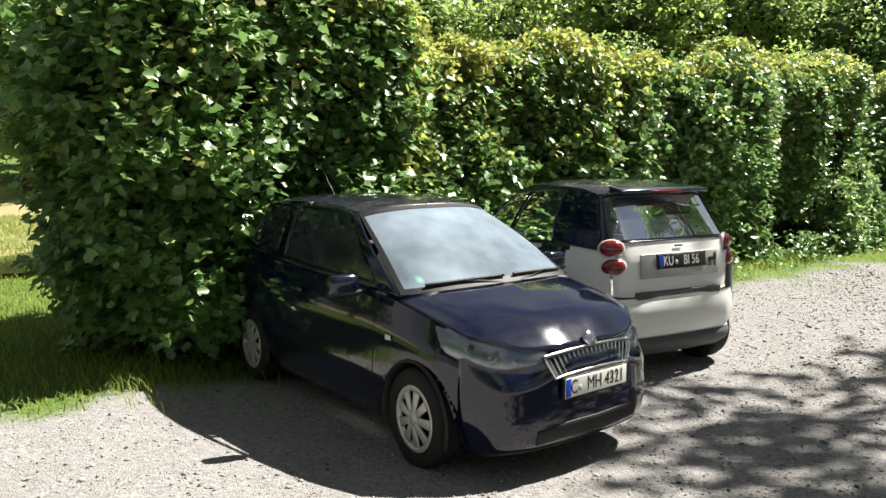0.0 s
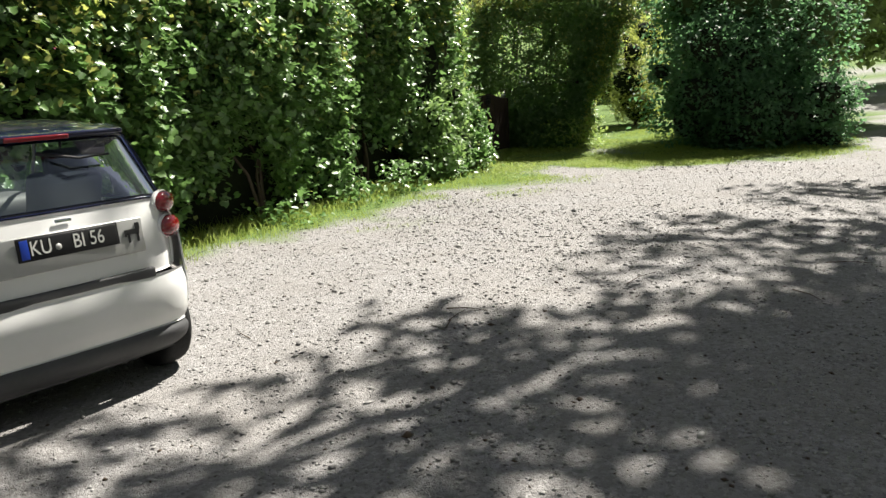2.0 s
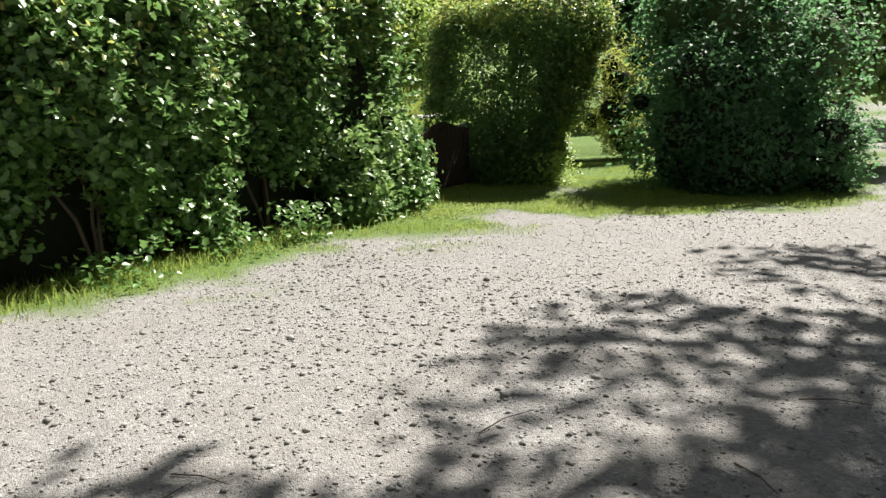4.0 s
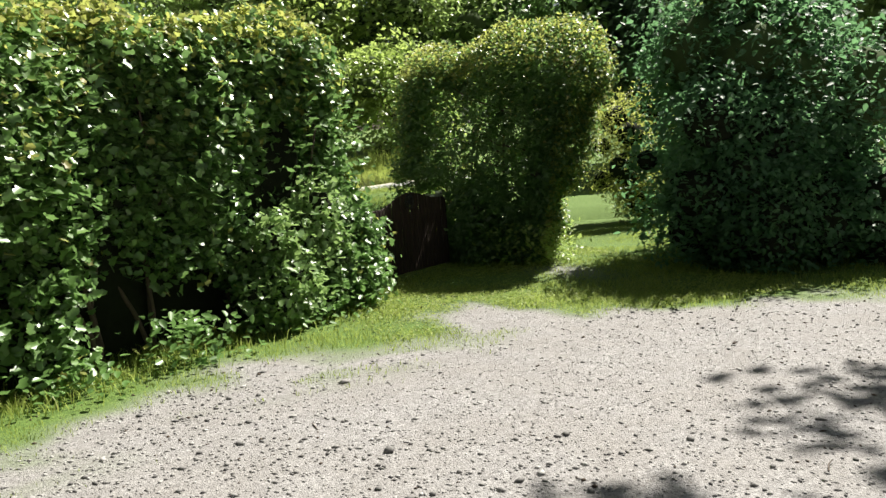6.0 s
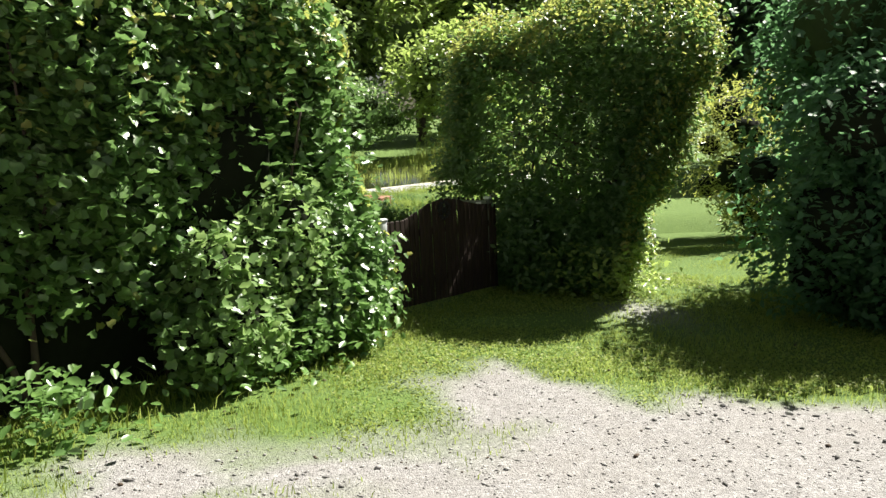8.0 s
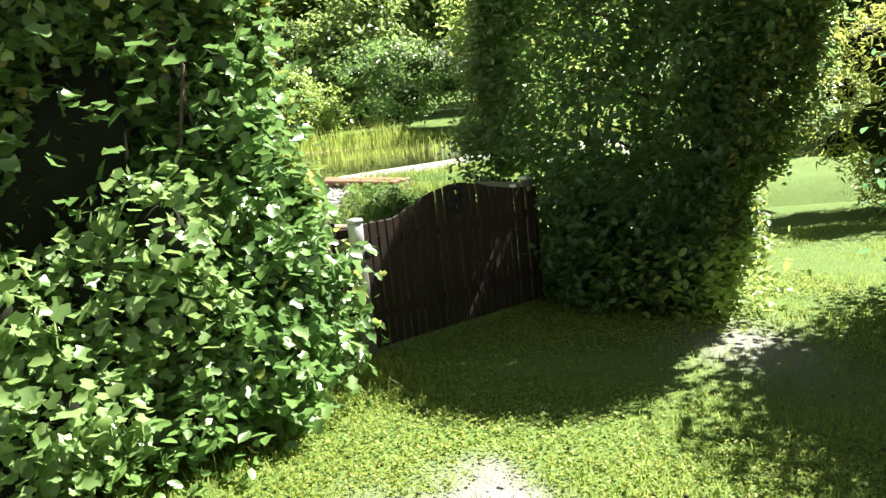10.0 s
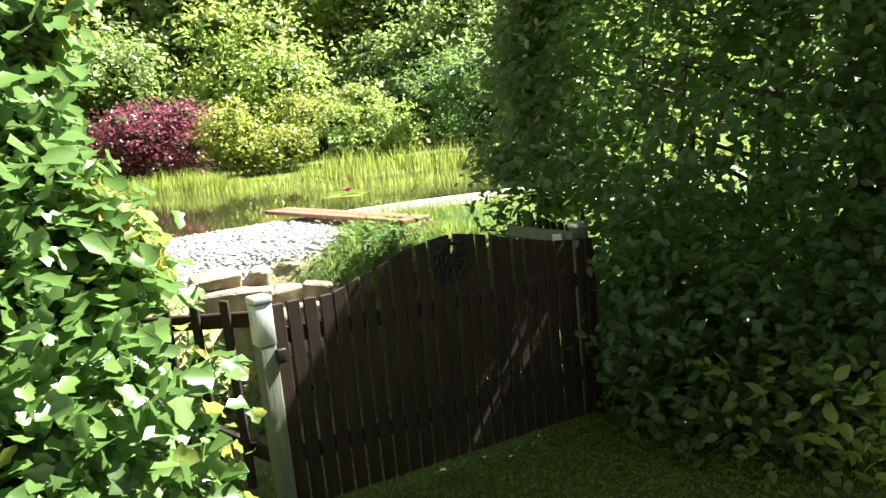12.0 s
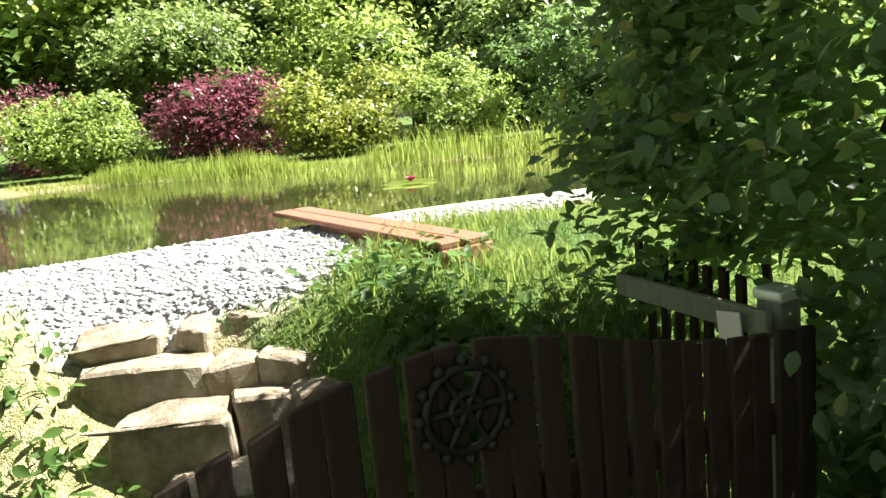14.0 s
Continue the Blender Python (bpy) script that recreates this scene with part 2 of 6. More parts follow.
def land_z(x, y):
    x, y = np.asarray(x, float), np.asarray(y, float)
    p = np.stack([x, y, 0 * x], -1).reshape(-1, 3)
    bumps = (w_ground(p) * 0.012 + w_fine(p) * 0.004).reshape(x.shape)
    z = plane_z(x, y)
    d = behind(x, y)
    t = (x - GATE_A[0]) * GATE_DIR[0] + (y - GATE_A[1]) * GATE_DIR[1]
    k = smooth(0.7, 1.7, t)
    terrace = -0.14 - 0.14 * (1 - smooth(1.6, 3.2, d)) * (1 - 0.6 * k)
    z = z + (terrace - z) * smooth(1.05 - 0.7 * k, 2.45 - 0.75 * k, d) * smooth(90, 60, np.hypot(x, y))
    z = z - 0.17 * np.exp(-((x - 8.33) / 0.66) ** 4 - ((y - 18.02) / 0.5) ** 4)
    d = pond_mask(x, y)
    z = z - 0.75 * smooth(-0.1, 1.2, d)
    z = z - CAR_DIP * np.exp(-(np.maximum(0, np.hypot((x - 0.5) / 1.25, y - 6.2) - 1.6) / 1.3) ** 2)
    return z + bumps


def cover(x, y):
    """Shares of grass, dry bank and pond gravel."""
    p = np.stack([x, y, 0 * x], -1).reshape(-1, 3)
    w1, w2 = Wobble(8, 1.2)(p).reshape(x.shape), Wobble(9, 5.0)(p).reshape(x.shape)
    edge_x = np.array([-30, -8, -3.0, -2.5, 2.5, 4.2, 6.3, 7.1, 8.8, 9.7, 10.5, 14.1, 15.7, 18, 40])
    edge_y = np.array([-6, 2.0, 4.9, 5.8, 9.5, 10.55, 11.8, 12.4, 13.0, 13.5, 12.3, 11.7, 12.25, 14, 30])
    dist = y - np.interp(x, edge_x, edge_y)
    grass = smooth(-0.35, 0.5, dist + 0.22 * w1 + 0.16 * w2)
    grass = np.maximum(grass, 0.45 * smooth(0.6, 1.6, w1 + 0.8 * w2) * smooth(-1.6, -0.5, dist))
    worn = np.exp(-(((x - 11.9) / 0.45) ** 2 + ((y - 15.6) / 0.7) ** 2))
    grass = grass * (1 - 0.85 * worn)
    road = smooth(1.6, 1.2, np.abs((y - 30) - 0.75 * (x - 38))) * smooth(24, 27, x)
    grass = grass * (1 - road)
    d = behind(x, y)
    bank = smooth(0.4, 0.9, d) * smooth(8.9, 8.3, x + 0.25 * w2) * smooth(30, 27, y)
    wide = np.interp(x, [5, 7.2, 7.6, 8.0, 8.65, 8.85, 9.4, 10.5], [1.2, 1.35, 1.65, 1.9, 1.9, 0.75, 0.6, 0.5])
    peb = smooth(-0.08, 0.08, pond_in(x, y) + wide + 0.07 * w2) * smooth(1.0, 1.3, d) * smooth(0.35, 0.1, pond_in(x, y)) * smooth(14, 13, x)
    return grass, np.clip(bank, 0, 1), np.clip(peb, 0, 1)


def axis(lo, hi, step, far):
    mid = list(np.arange(lo, hi + 1e-6, step))
    out, s, v = [], step, hi
    while v < far:
        s *= 1.35
        v += s
        out.append(v)
    inn, s, v = [], step, lo
    while v > -far:
        s *= 1.35
        v -= s
        inn.append(v)
    return np.array(inn[::-1] + mid + out)


def build_ground():
    xs, ys = axis(-5, 17, 0.13, 900), axis(-2, 26, 0.13, 900)
    X, Y = np.meshgrid(xs, ys, indexing="ij")
    Z = land_z(X, Y)
    nx, ny = X.shape
    idx = np.arange(nx * ny).reshape(nx, ny)
    quads = np.stack([idx[:-1, :-1], idx[1:, :-1], idx[1:, 1:], idx[:-1, 1:]], -1).reshape(-1, 4)
    me = raw_mesh("ground", np.stack([X, Y, Z], -1).reshape(-1, 3), quads)
    g, b, p = cover(X, Y)
    col = me.color_attributes.new("cover", "FLOAT_COLOR", "POINT")
    col.data.foreach_set("color", np.stack([g, b, p, np.ones_like(g)], -1).astype(np.float32).ravel())
    me.materials.append(M_GROUND)
    me.shade_smooth()
    tagged(new("ground", me), "sloping ground of grey gravel, worn grass and pond bank", "ground", kind="structure")


build_ground()


def z_at(x, y):
    return float(land_z(np.array([x]), np.array([y]))[0])


def build_water():
    xs, ys = np.arange(-7.5, 17, 0.25), np.arange(10, 29, 0.25)
    X, Y = np.meshgrid(xs, ys, indexing="ij")
    keep = pond_mask(X, Y) > -0.3
    nx, ny = X.shape
    idx = np.arange(nx * ny).reshape(nx, ny)
    quads = np.stack([idx[:-1, :-1], idx[1:, :-1], idx[1:, 1:], idx[:-1, 1:]], -1).reshape(-1, 4)
    quads = quads[keep.ravel()[quads].all(1)]
    me = raw_mesh("water", np.stack([X, Y, 0 * X + WATER], -1).reshape(-1, 3), quads)
    k = Net("pond_water")
    k.color((0.035, 0.04, 0.015))
    k.set(0.03, 0, 0.5)
    k.bump(k.noise(5, 3), 0.03, 0.02)
    me.materials.append(k.m)
    tagged(new("water", me), "still dark green pond water with reflections", "pond", kind="structure")


build_water()


# ---- hedges, bushes and trees ----
def block_points(rng, n, half, power, lumps, wob, weights):
    """Points on a rounded block, pushed in and out by lumps, and their outward directions.
    weights: shares of the sides -x, +x, -y, +y, top."""
    w = np.array(weights, float)
    side = rng.choice(5, n, p=w / w.sum())
    p = rng.uniform(-1, 1, (n, 3))
    for i, (ax, s) in enumerate(((0, -1), (0, 1), (1, -1), (1, 1), (2, 1))):
        p[side == i, ax] = s
    r = (np.abs(p) ** power).sum(1) ** (1 / power)
    p = p / r[:, None]
    out = unit(np.sign(p) * np.abs(p) ** (power - 1) / half)
    q = p * half
    q = q + out * (wob(q) * lumps)[:, None]
    return q, out


def core_mesh(name, half, power, wob, lumps, shrink):
    """The solid mass inside the leaves, coloured dark for the shade among the twigs."""
    bm = bmesh.new()
    bmesh.ops.create_cube(bm, size=2)
    bmesh.ops.subdivide_edges(bm, edges=bm.edges[:], cuts=9, use_grid_fill=True)
    vs = np.array([v.co for v in bm.verts])
    r = (np.abs(vs) ** power).sum(1) ** (1 / power)
    p = vs / r[:, None]
    out = unit(np.sign(p) * np.abs(p) ** (power - 1) / half)
    q = p * (half - shrink)
    q = q + out * (wob(p * half) * lumps)[:, None]
    for v, c in zip(bm.verts, q):
        v.co = c
    me = bpy.data.meshes.new(name)
    bm.to_mesh(me)
    bm.free()
    return me


def tube(bm, pts, r0, r1, sides=6):
    """A tapered limb along pts."""
    prev = None
    n = len(pts)
    for i, p in enumerate(pts):
        p = Vector(p)
        d = (Vector(pts[min(i + 1, n - 1)]) - Vector(pts[max(i - 1, 0)])).normalized()
        a = d.orthogonal().normalized()
        b = d.cross(a)
        r = r0 + (r1 - r0) * i / (n - 1)
        ring = [bm.verts.new(p + r * (math.cos(t) * a + math.sin(t) * b)) for t in (6.2832 * k / sides for k in range(sides))]
        if prev:
            off = min(range(sides), key=lambda o: sum((ring[(k + o) % sides].co - prev[k].co).length for k in range(sides)))
            ring = ring[off:] + ring[:off]
            for k in range(sides):
                bm.faces.new((prev[k], prev[(k + 1) % sides], ring[(k + 1) % sides], ring[k]))
        prev = ring
    bm.faces.new(prev[::-1])


def limb_path(rng, a, b, wob=0.08, n=6):
    a, b = np.array(a, float), np.array(b, float)
    L = np.linalg.norm(b - a)
    return [tuple(a + (b - a) * t + (rng.normal(0, wob * L, 3) * t * (1.2 - t))) for t in np.linspace(0, 1, n)]


def hedge(name, label, origin, along, length, depth, height, count, seed, size=0.1, mat=None, young=0, power=5.0, lumps=0.12,
          weights=None, sink=0.3, template=None, stems=10, category="hedge", core=0.36, spread=0.45, young_mat=None, arch=None, young_sides=None, taper=0.22, foot=0.3, clear=None, young_from=0.5, inner=0, splay=(1.0, 0.0)):
    """A clipped hedge: a block whose front foot runs from origin along a direction."""
    rng = np.random.RandomState(seed)
    ang = math.atan2(along[1], along[0])
    zc = z_at(origin[0] + along[0] * length / 2, origin[1] + along[1] * length / 2)
    ob = empty(name, pose(origin[0], origin[1], zc, 0, 0, math.degrees(ang)), label=label, category=category)
    half = np.array([length / 2, depth / 2, height / 2])
    mid = np.array([length / 2, depth / 2, height / 2])
    w_big, w_small = Wobble(seed, 1.3), Wobble(seed + 500, 4.0)

    def wob(p):
        return w_big(p) + 0.45 * w_small(p)
    weights = weights or (depth * height, depth * height, length * height * 1.6, length * height * 0.5, length * depth)
    # sprigs: leaves in ranks along short shoots
    per = 8
    nc = count // per
    c, out = block_points(rng, nc, half, power, lumps, wob, weights)
    c = c - out * (rng.exponential(sink, nc) * 0.5 - 0.04)[:, None]
    ax = unit(out + np.array([0, 0, 0.25]) + rng.normal(0, 0.55, (nc, 3)))
    ln = rng.uniform(0.12, 0.36, nc)
    u = rng.uniform(-0.3, 1, (nc, per))
    q = c[:, None] + ax[:, None] * (u * ln[:, None])[..., None] + rng.normal(0, 0.038, (nc, per, 3))
    q[..., 2] -= 0.1 * np.maximum(u, 0) ** 2 * ln[:, None]
    q = q.reshape(-1, 3)
    out = np.repeat(out, per, 0)
    low = (q[:, 2] + half[2]) / height
    q[:, 1] += taper * low * (out[:, 1] < 0.3)
    keep = (rng.uniform(0, 1, len(q)) < np.clip((foot(q[:, 0] + half[0]) if callable(foot) else foot) + low * 3.0, 0, 1)) & (low > -0.02)
    if arch:
        keep &= ~((q[:, 0] + half[0] < arch[0]) & (q[:, 2] + half[2] < arch[1] + 0.15 * np.sin(q[:, 0] * 5)))
    if clear:
        w = np.array(ob.matrix_basis)
        keep &= ~clear((q + mid) @ w[:3, :3].T + w[:3, 3])
    q, out, low = q[keep], out[keep], low[keep]
    q[:, 0] = (q[:, 0] + half[0]) * (splay[0] + splay[1] * low) - half[0]
    face = unit(out * 0.45 + np.array([0, 0, 0.9]))
    part("foliage", leaf_mesh("foliage", q + mid, face, size, template or T_MAPLE, rng, spread), mat or M_LEAF, ob, smooth=False)["kind"] = "stuff"
    # young shoots, with paler leaves painting sunlight on the top and sunward end
    if young:
        w2 = young_sides or (0.1, 0.6, 0.6, 0.1, 4.5)
        q, out = block_points(rng, young, half + 0.05, power, lumps, wob, w2)
        q = q + out * rng.uniform(-0.05, 0.22, (young, 1))
        q[:, 1] += taper * (q[:, 2] + half[2]) / height * (out[:, 1] < 0.3)
        k = (rng.uniform(0, 1, young) < np.clip((q[:, 2] + half[2]) / height * 1.6 - young_from, 0.03, 1)) | (out[:, 0] > 0.7)
        if clear:
            w = np.array(ob.matrix_basis)
            k &= ~clear((q + mid) @ w[:3, :3].T + w[:3, 3] + np.array([0, 0, -0.1]))
        q, out = q[k], out[k]
        q[:, 0] = (q[:, 0] + half[0]) * (splay[0] + splay[1] * (q[:, 2] + half[2]) / height) - half[0]
        part("young_sun_growth", leaf_mesh("young_sun_growth", q + mid, unit(out * 0.4 + np.array([0, 0, 0.8])), size * 0.8, template or T_MAPLE, rng, 0.7),
             young_mat or M_LEAF_YOUNG_SUN, ob, "light green and reddish young shoots, paler for sunlit tops", smooth=False)["kind"] = "stuff"
    if inner:
        q = np.stack([rng.uniform(0.1, length - 0.1, inner), rng.uniform(0.12, depth - 0.12, inner), (height - 0.15) * rng.uniform(0, 1, inner) ** 1.35], 1)
        k = (w_big(q * 1.4) + 0.7 * w_small(q * 0.8) > -0.5 - 1.2 * (q[:, 2] < 1.4)) if arch else np.ones(inner, bool)
        if arch:
            k &= ~((q[:, 0] < arch[0] + 0.1) & (q[:, 2] < arch[1] + 0.15))
        if clear:
            w = np.array(ob.matrix_basis)
            k &= ~clear(q @ w[:3, :3].T + w[:3, 3])
        if callable(foot):
            k &= rng.uniform(0, 1, inner) < foot(q[:, 0]) + q[:, 2] / height * 3.0
        q = q[k]
        q[:, 1] += taper * q[:, 2] / height
        q[:, 0] *= splay[0] + splay[1] * q[:, 2] / height
        part("inner_leaves", leaf_mesh("inner_leaves", q, np.tile(np.array([0.2, -0.3, 0.7]), (len(q), 1)), 0.088, T_FAR, rng, 0.8), mat or M_LEAF, ob, "shaded inner leaves", smooth=False)["kind"] = "stuff"
    # dark solid block standing for the shade deep in the hedge
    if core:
        me = core_mesh("inner_shade", half, power, w_big, lumps, core)
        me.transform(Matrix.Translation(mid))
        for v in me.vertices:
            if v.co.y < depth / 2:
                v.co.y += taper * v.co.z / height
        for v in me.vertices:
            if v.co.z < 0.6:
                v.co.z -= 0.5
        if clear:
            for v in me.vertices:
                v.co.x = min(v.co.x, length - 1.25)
        part("shade_core", me, M_CORE, ob)
    for i in range(stems):
        bm = bmesh.new()
        x = min(max(length * (i + rng.uniform(0.2, 0.8)) / stems, 0.3), length - 0.5)
        y = depth * rng.uniform(0.3, 0.6)
        for j in range(3):
            tube(bm, limb_path(rng, (x, y, -0.15), (min(max(x + rng.normal(0, 0.4), 0.3), length - 0.5), rng.uniform(0.4, 0.7) * depth, height * rng.uniform(0.5, 0.85))), 0.03, 0.008, 5)
        part("stem", bm, M_BARK, ob)
    return ob


def crown_points(rng, n, blobs):
    """Points in the shells of several clumps; blobs: (x, y, z, rx, ry, rz)."""
    b = np.array(blobs, float)
    area = (b[:, 3] * b[:, 5]) ** 1.0
    pick = rng.choice(len(b), n, p=area / area.sum())
    d = unit(rng.normal(0, 1, (n, 3)))
    ragged = Wobble(7, 2.6)(d + pick[:, None] * 1.7)
    r = 1 - rng.exponential(0.2, n) + 0.16 * ragged
    r = np.clip(r + rng.normal(0, 0.13, n), 0.2, 1.5)
    return b[pick, :3] + d * r[:, None] * b[pick, 3:], d


def clump_blobs(rng, at, size, n, small=0.42):
    """Clumps scattered in an upright egg of that size, to give an uneven crown."""
    out = []
    for _ in range(n):
        d = unit(rng.normal(0, 1, 3)) * rng.uniform(0.35, 0.85)
        s = small * rng.uniform(0.5, 1.5)
        c = np.array(at) + d * np.array(size)
        out.append((*c, size[0] * s, size[1] * s, size[2] * s * 0.8))
    return out


def leaf_pieces(parent, rng, pts, size, outline, mat):
    """Single leaves, each an object, on four shared meshes."""
    meshes = []
    for i in range(4):
        v, f = leaf_template(outline, 0.15 + 0.06 * i, 0.1 + 0.08 * i)
        me = raw_mesh("leaf", (v - np.array([0, 0.4, 0])) * size * (0.8 + 0.13 * i), f)
        me.materials.append(mat)
        meshes.append(me)
    for k, p in enumerate(pts):
        o = new("leaf", meshes[k % 4])
        o.parent = parent
        o.matrix_local = pose(p[0], p[1], p[2], rng.normal(18, 26), rng.normal(0, 26), rng.uniform(0, 360))


def tree(name, label, x, y, height, spread, trunk_h, count, seed, leaf=0.16, mat=None, clumps=16, r0=0.16, template=None, category="tree",
         offset=(0, 0), core=0.0, small=0.42):
    rng = np.random.RandomState(seed)
    z = z_at(x, y)
    ob = empty(name, pose(x, y, z), label=label, category=category)
    ch = (height - trunk_h) / 2
    at = (offset[0], offset[1], trunk_h + ch)
    blobs = clump_blobs(rng, at, (spread, spread, ch), clumps, small)
    bm = bmesh.new()
    top = (offset[0] * 0.8, offset[1] * 0.8, trunk_h + ch * 1.3)
    tube(bm, limb_path(rng, (0, 0, -0.2), top, 0.04, 8), r0, r0 * 0.25, 8)
    part("trunk", bm, M_BARK, ob)
    for bl in blobs[: min(10, len(blobs))]:
        bm = bmesh.new()
        h = min(bl[2] * 0.75, trunk_h + ch * 0.7)
        f = h / top[2]
        tube(bm, limb_path(rng, (top[0] * f, top[1] * f, h), bl[:3], 0.07), r0 * 0.35, r0 * 0.08, 5)
        part("limb", bm, M_BARK, ob)
    q, d = crown_points(rng, count, blobs)
    keep = q[:, 2] > 0.05
    q, d = q[keep], d[keep]
    part("crown", leaf_mesh("crown", q, unit(d * 0.4 + np.array([0, 0, 0.8])), leaf, template or T_OVAL, rng, 0.6), mat or M_LEAF, ob, smooth=False)["kind"] = "stuff"
    # dark balls stand for the shade inside the crown
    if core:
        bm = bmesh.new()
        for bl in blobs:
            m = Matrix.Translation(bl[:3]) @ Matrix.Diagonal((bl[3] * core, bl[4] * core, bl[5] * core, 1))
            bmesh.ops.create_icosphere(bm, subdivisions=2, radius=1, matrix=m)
        part("shade_core", bm, M_CORE_FAR if height > 3.5 or y > 25 else M_CORE, ob)["kind"] = "stuff"
    return ob


HEDGE_DIR = (0.775, 0.632)
HEDGE_N = (-0.632, 0.775)


def hedge_foot(s, out=0.0):
    """A point of the hedge's foot line, s metres back from its end by the gate."""
    return (9.0 - 0.775 * s + 0.632 * out, 15.95 - 0.632 * s - 0.775 * out)


def by_fence(p):
    """The open corner round the fence at the hedge's end."""
    return (p[:, 1] > 15.5) & (p[:, 2] < 0.12) & (p[:, 0] > 7.85)


def by_gate(p):
    """The room above and before the gate, below the arch."""
    d = (p[:, 0] - GATE_A[0]) * GATE_OUT[0] + (p[:, 1] - GATE_A[1]) * GATE_OUT[1]
    t = (p[:, 0] - GATE_A[0]) * GATE_DIR[0] + (p[:, 1] - GATE_A[1]) * GATE_DIR[1]
    return (t < 2.14 + 0.25 * np.maximum(d, 0)) & (d > -0.28) & (d < 1.0) & (p[:, 2] < 0.3)


def hollow_foot(x):
    """The hedge hangs over a bare foot, its shade given by the dark core, but reaches the grass at its end by the gate.
    """
    return np.where(x > 6.3, 0.6, -0.4 + 0.35 * np.sin(x * 2.1 + 1.0) + 0.2 * np.sin(x * 5.3))


gate_side = hedge("hedge", "tall clipped maple hedge beside the garden gate", hedge_foot(8.85, 0.38), HEDGE_DIR, 8.4, 0.95, 3.2, 92000, 11, 0.09, sink=0.22, clear=by_fence, young=22000, stems=9, spread=0.6,
      weights=(0.3, 4.5, 22, 1.5, 4), lumps=0.17, power=7.0, foot=hollow_foot, core=0.43, inner=24000, young_sides=(0.1, 1.4, 1.3, 0.1, 3.5), young_from=0.7)
hedge("hedge", "clipped maple hedge behind the white car", hedge_foot(12.2, 0.1), HEDGE_DIR, 3.5, 1.3, 3.1, 24000, 12, 0.095, young=14000, stems=5, weights=(0.3, 1.5, 14, 1.5, 4), lumps=0.17, power=6.0,
      young_sides=(0.1, 0.8, 1.8, 0.1, 3.5), young_from=0.65)
hedge("hedge", "broad dark maple hedge behind the dark blue car", hedge_foot(15.3, 0.62), HEDGE_DIR, 3.3, 2.4, 3.55, 44000, 13, 0.098, young=12000, stems=8, power=4.5,
      lumps=0.22, weights=(7, 6, 13, 2, 5), core=0.27, young_sides=(0.1, 1.6, 0.4, 0.1, 3.5))
arch_hedge = hedge("gate_hedge", "dark hedge arching over the garden gate", (10.08, 18.12), (0.73, -0.69), 2.9, 1.15, 3.3, 52000, 14, 0.07, mat=M_LEAF_DARK, clear=by_gate, young=14000, stems=6,
      lumps=0.2, weights=(6, 8, 9, 4, 6), template=T_OVAL, inner=26000, core=0, splay=(0.85, 0.25), foot=1.0, taper=0.0, arch=(0.6, 1.12), young_sides=(0.6, 1.8, 0.5, 0.6, 2.6), power=6.5)
for x0, y0, x1, y1, r in ((1.95, 0.5, 2.6, 0.55, 0.055), (1.6, 0.7, 1.75, 0.8, 0.045), (2.1, 0.8, 2.8, 0.85, 0.035)):
    b = bmesh.new()
    rng_t = np.random.RandomState(int(r * 1000))
    tube(b, limb_path(rng_t, (x0, y0, -0.2), (x1, y1, 2.9), 0.03, 8), r, r * 0.4, 7)
    for k in range(4):
        h = 0.9 + 0.45 * k
        tube(b, limb_path(rng_t, (x0 + (x1 - x0) * h / 3, y0 + (y1 - y0) * h / 3, h), (x0 - rng_t.uniform(0.5, 1.3), y0 + rng_t.uniform(-0.7, 0.3), h + rng_t.uniform(0.2, 0.7)), 0.06), r * 0.45, 0.006, 5)
    part("trunk", b, M_BARK, arch_hedge)


# ---- cars ----
def glass_mat(name, tint, ior=1.5, dust_sheen=0.03):
    k = Net(name)
    tr, gl, mx, fr = k.n("ShaderNodeBsdfTransparent"), k.n("ShaderNodeBsdfGlossy"), k.n("ShaderNodeMixShader"), k.n("ShaderNodeFresnel", IOR=ior)
    tr.inputs[0].default_value = (*tint, 1)
    gl.inputs["Roughness"].default_value = 0.015
    k.l(fr.outputs[0], mx.inputs[0])
    k.l(tr.outputs[0], mx.inputs[1])
    k.l(gl.outputs[0], mx.inputs[2])
    # dust film, tinted pale blue to stand for the windscreen's sky reflection
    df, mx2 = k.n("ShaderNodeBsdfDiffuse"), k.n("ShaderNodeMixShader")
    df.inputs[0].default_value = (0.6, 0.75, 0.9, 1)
    k.l(k.ramp(k.noise(1.6, 3), [(0.35, (dust_sheen * 0.6,) * 3), (0.65, (dust_sheen * 1.3,) * 3)]), mx2.inputs[0])
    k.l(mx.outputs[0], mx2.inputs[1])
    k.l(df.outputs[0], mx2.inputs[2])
    k.l(mx2.outputs[0], k.out.inputs[0])
    return k.m


def paint_mat(name, c, rough, metal=0.0, dust_sheen=0.12):
    k = Net(name)
    d = k.ramp(k.noise(7, 6, 0.7), [(0.45, (0, 0, 0)), (0.85, (dust_sheen, dust_sheen, dust_sheen))])
    k.color(k.mix(d, c, (0.3, 0.28, 0.24)))
    k.set(rough, metal, 0.25, 1.0)
    k.l(k.ramp(k.noise(11, 5), [(0.3, (rough * 0.8,) * 3), (0.8, (rough * 1.5,) * 3)]), k.b.inputs["Roughness"])
    return k.m


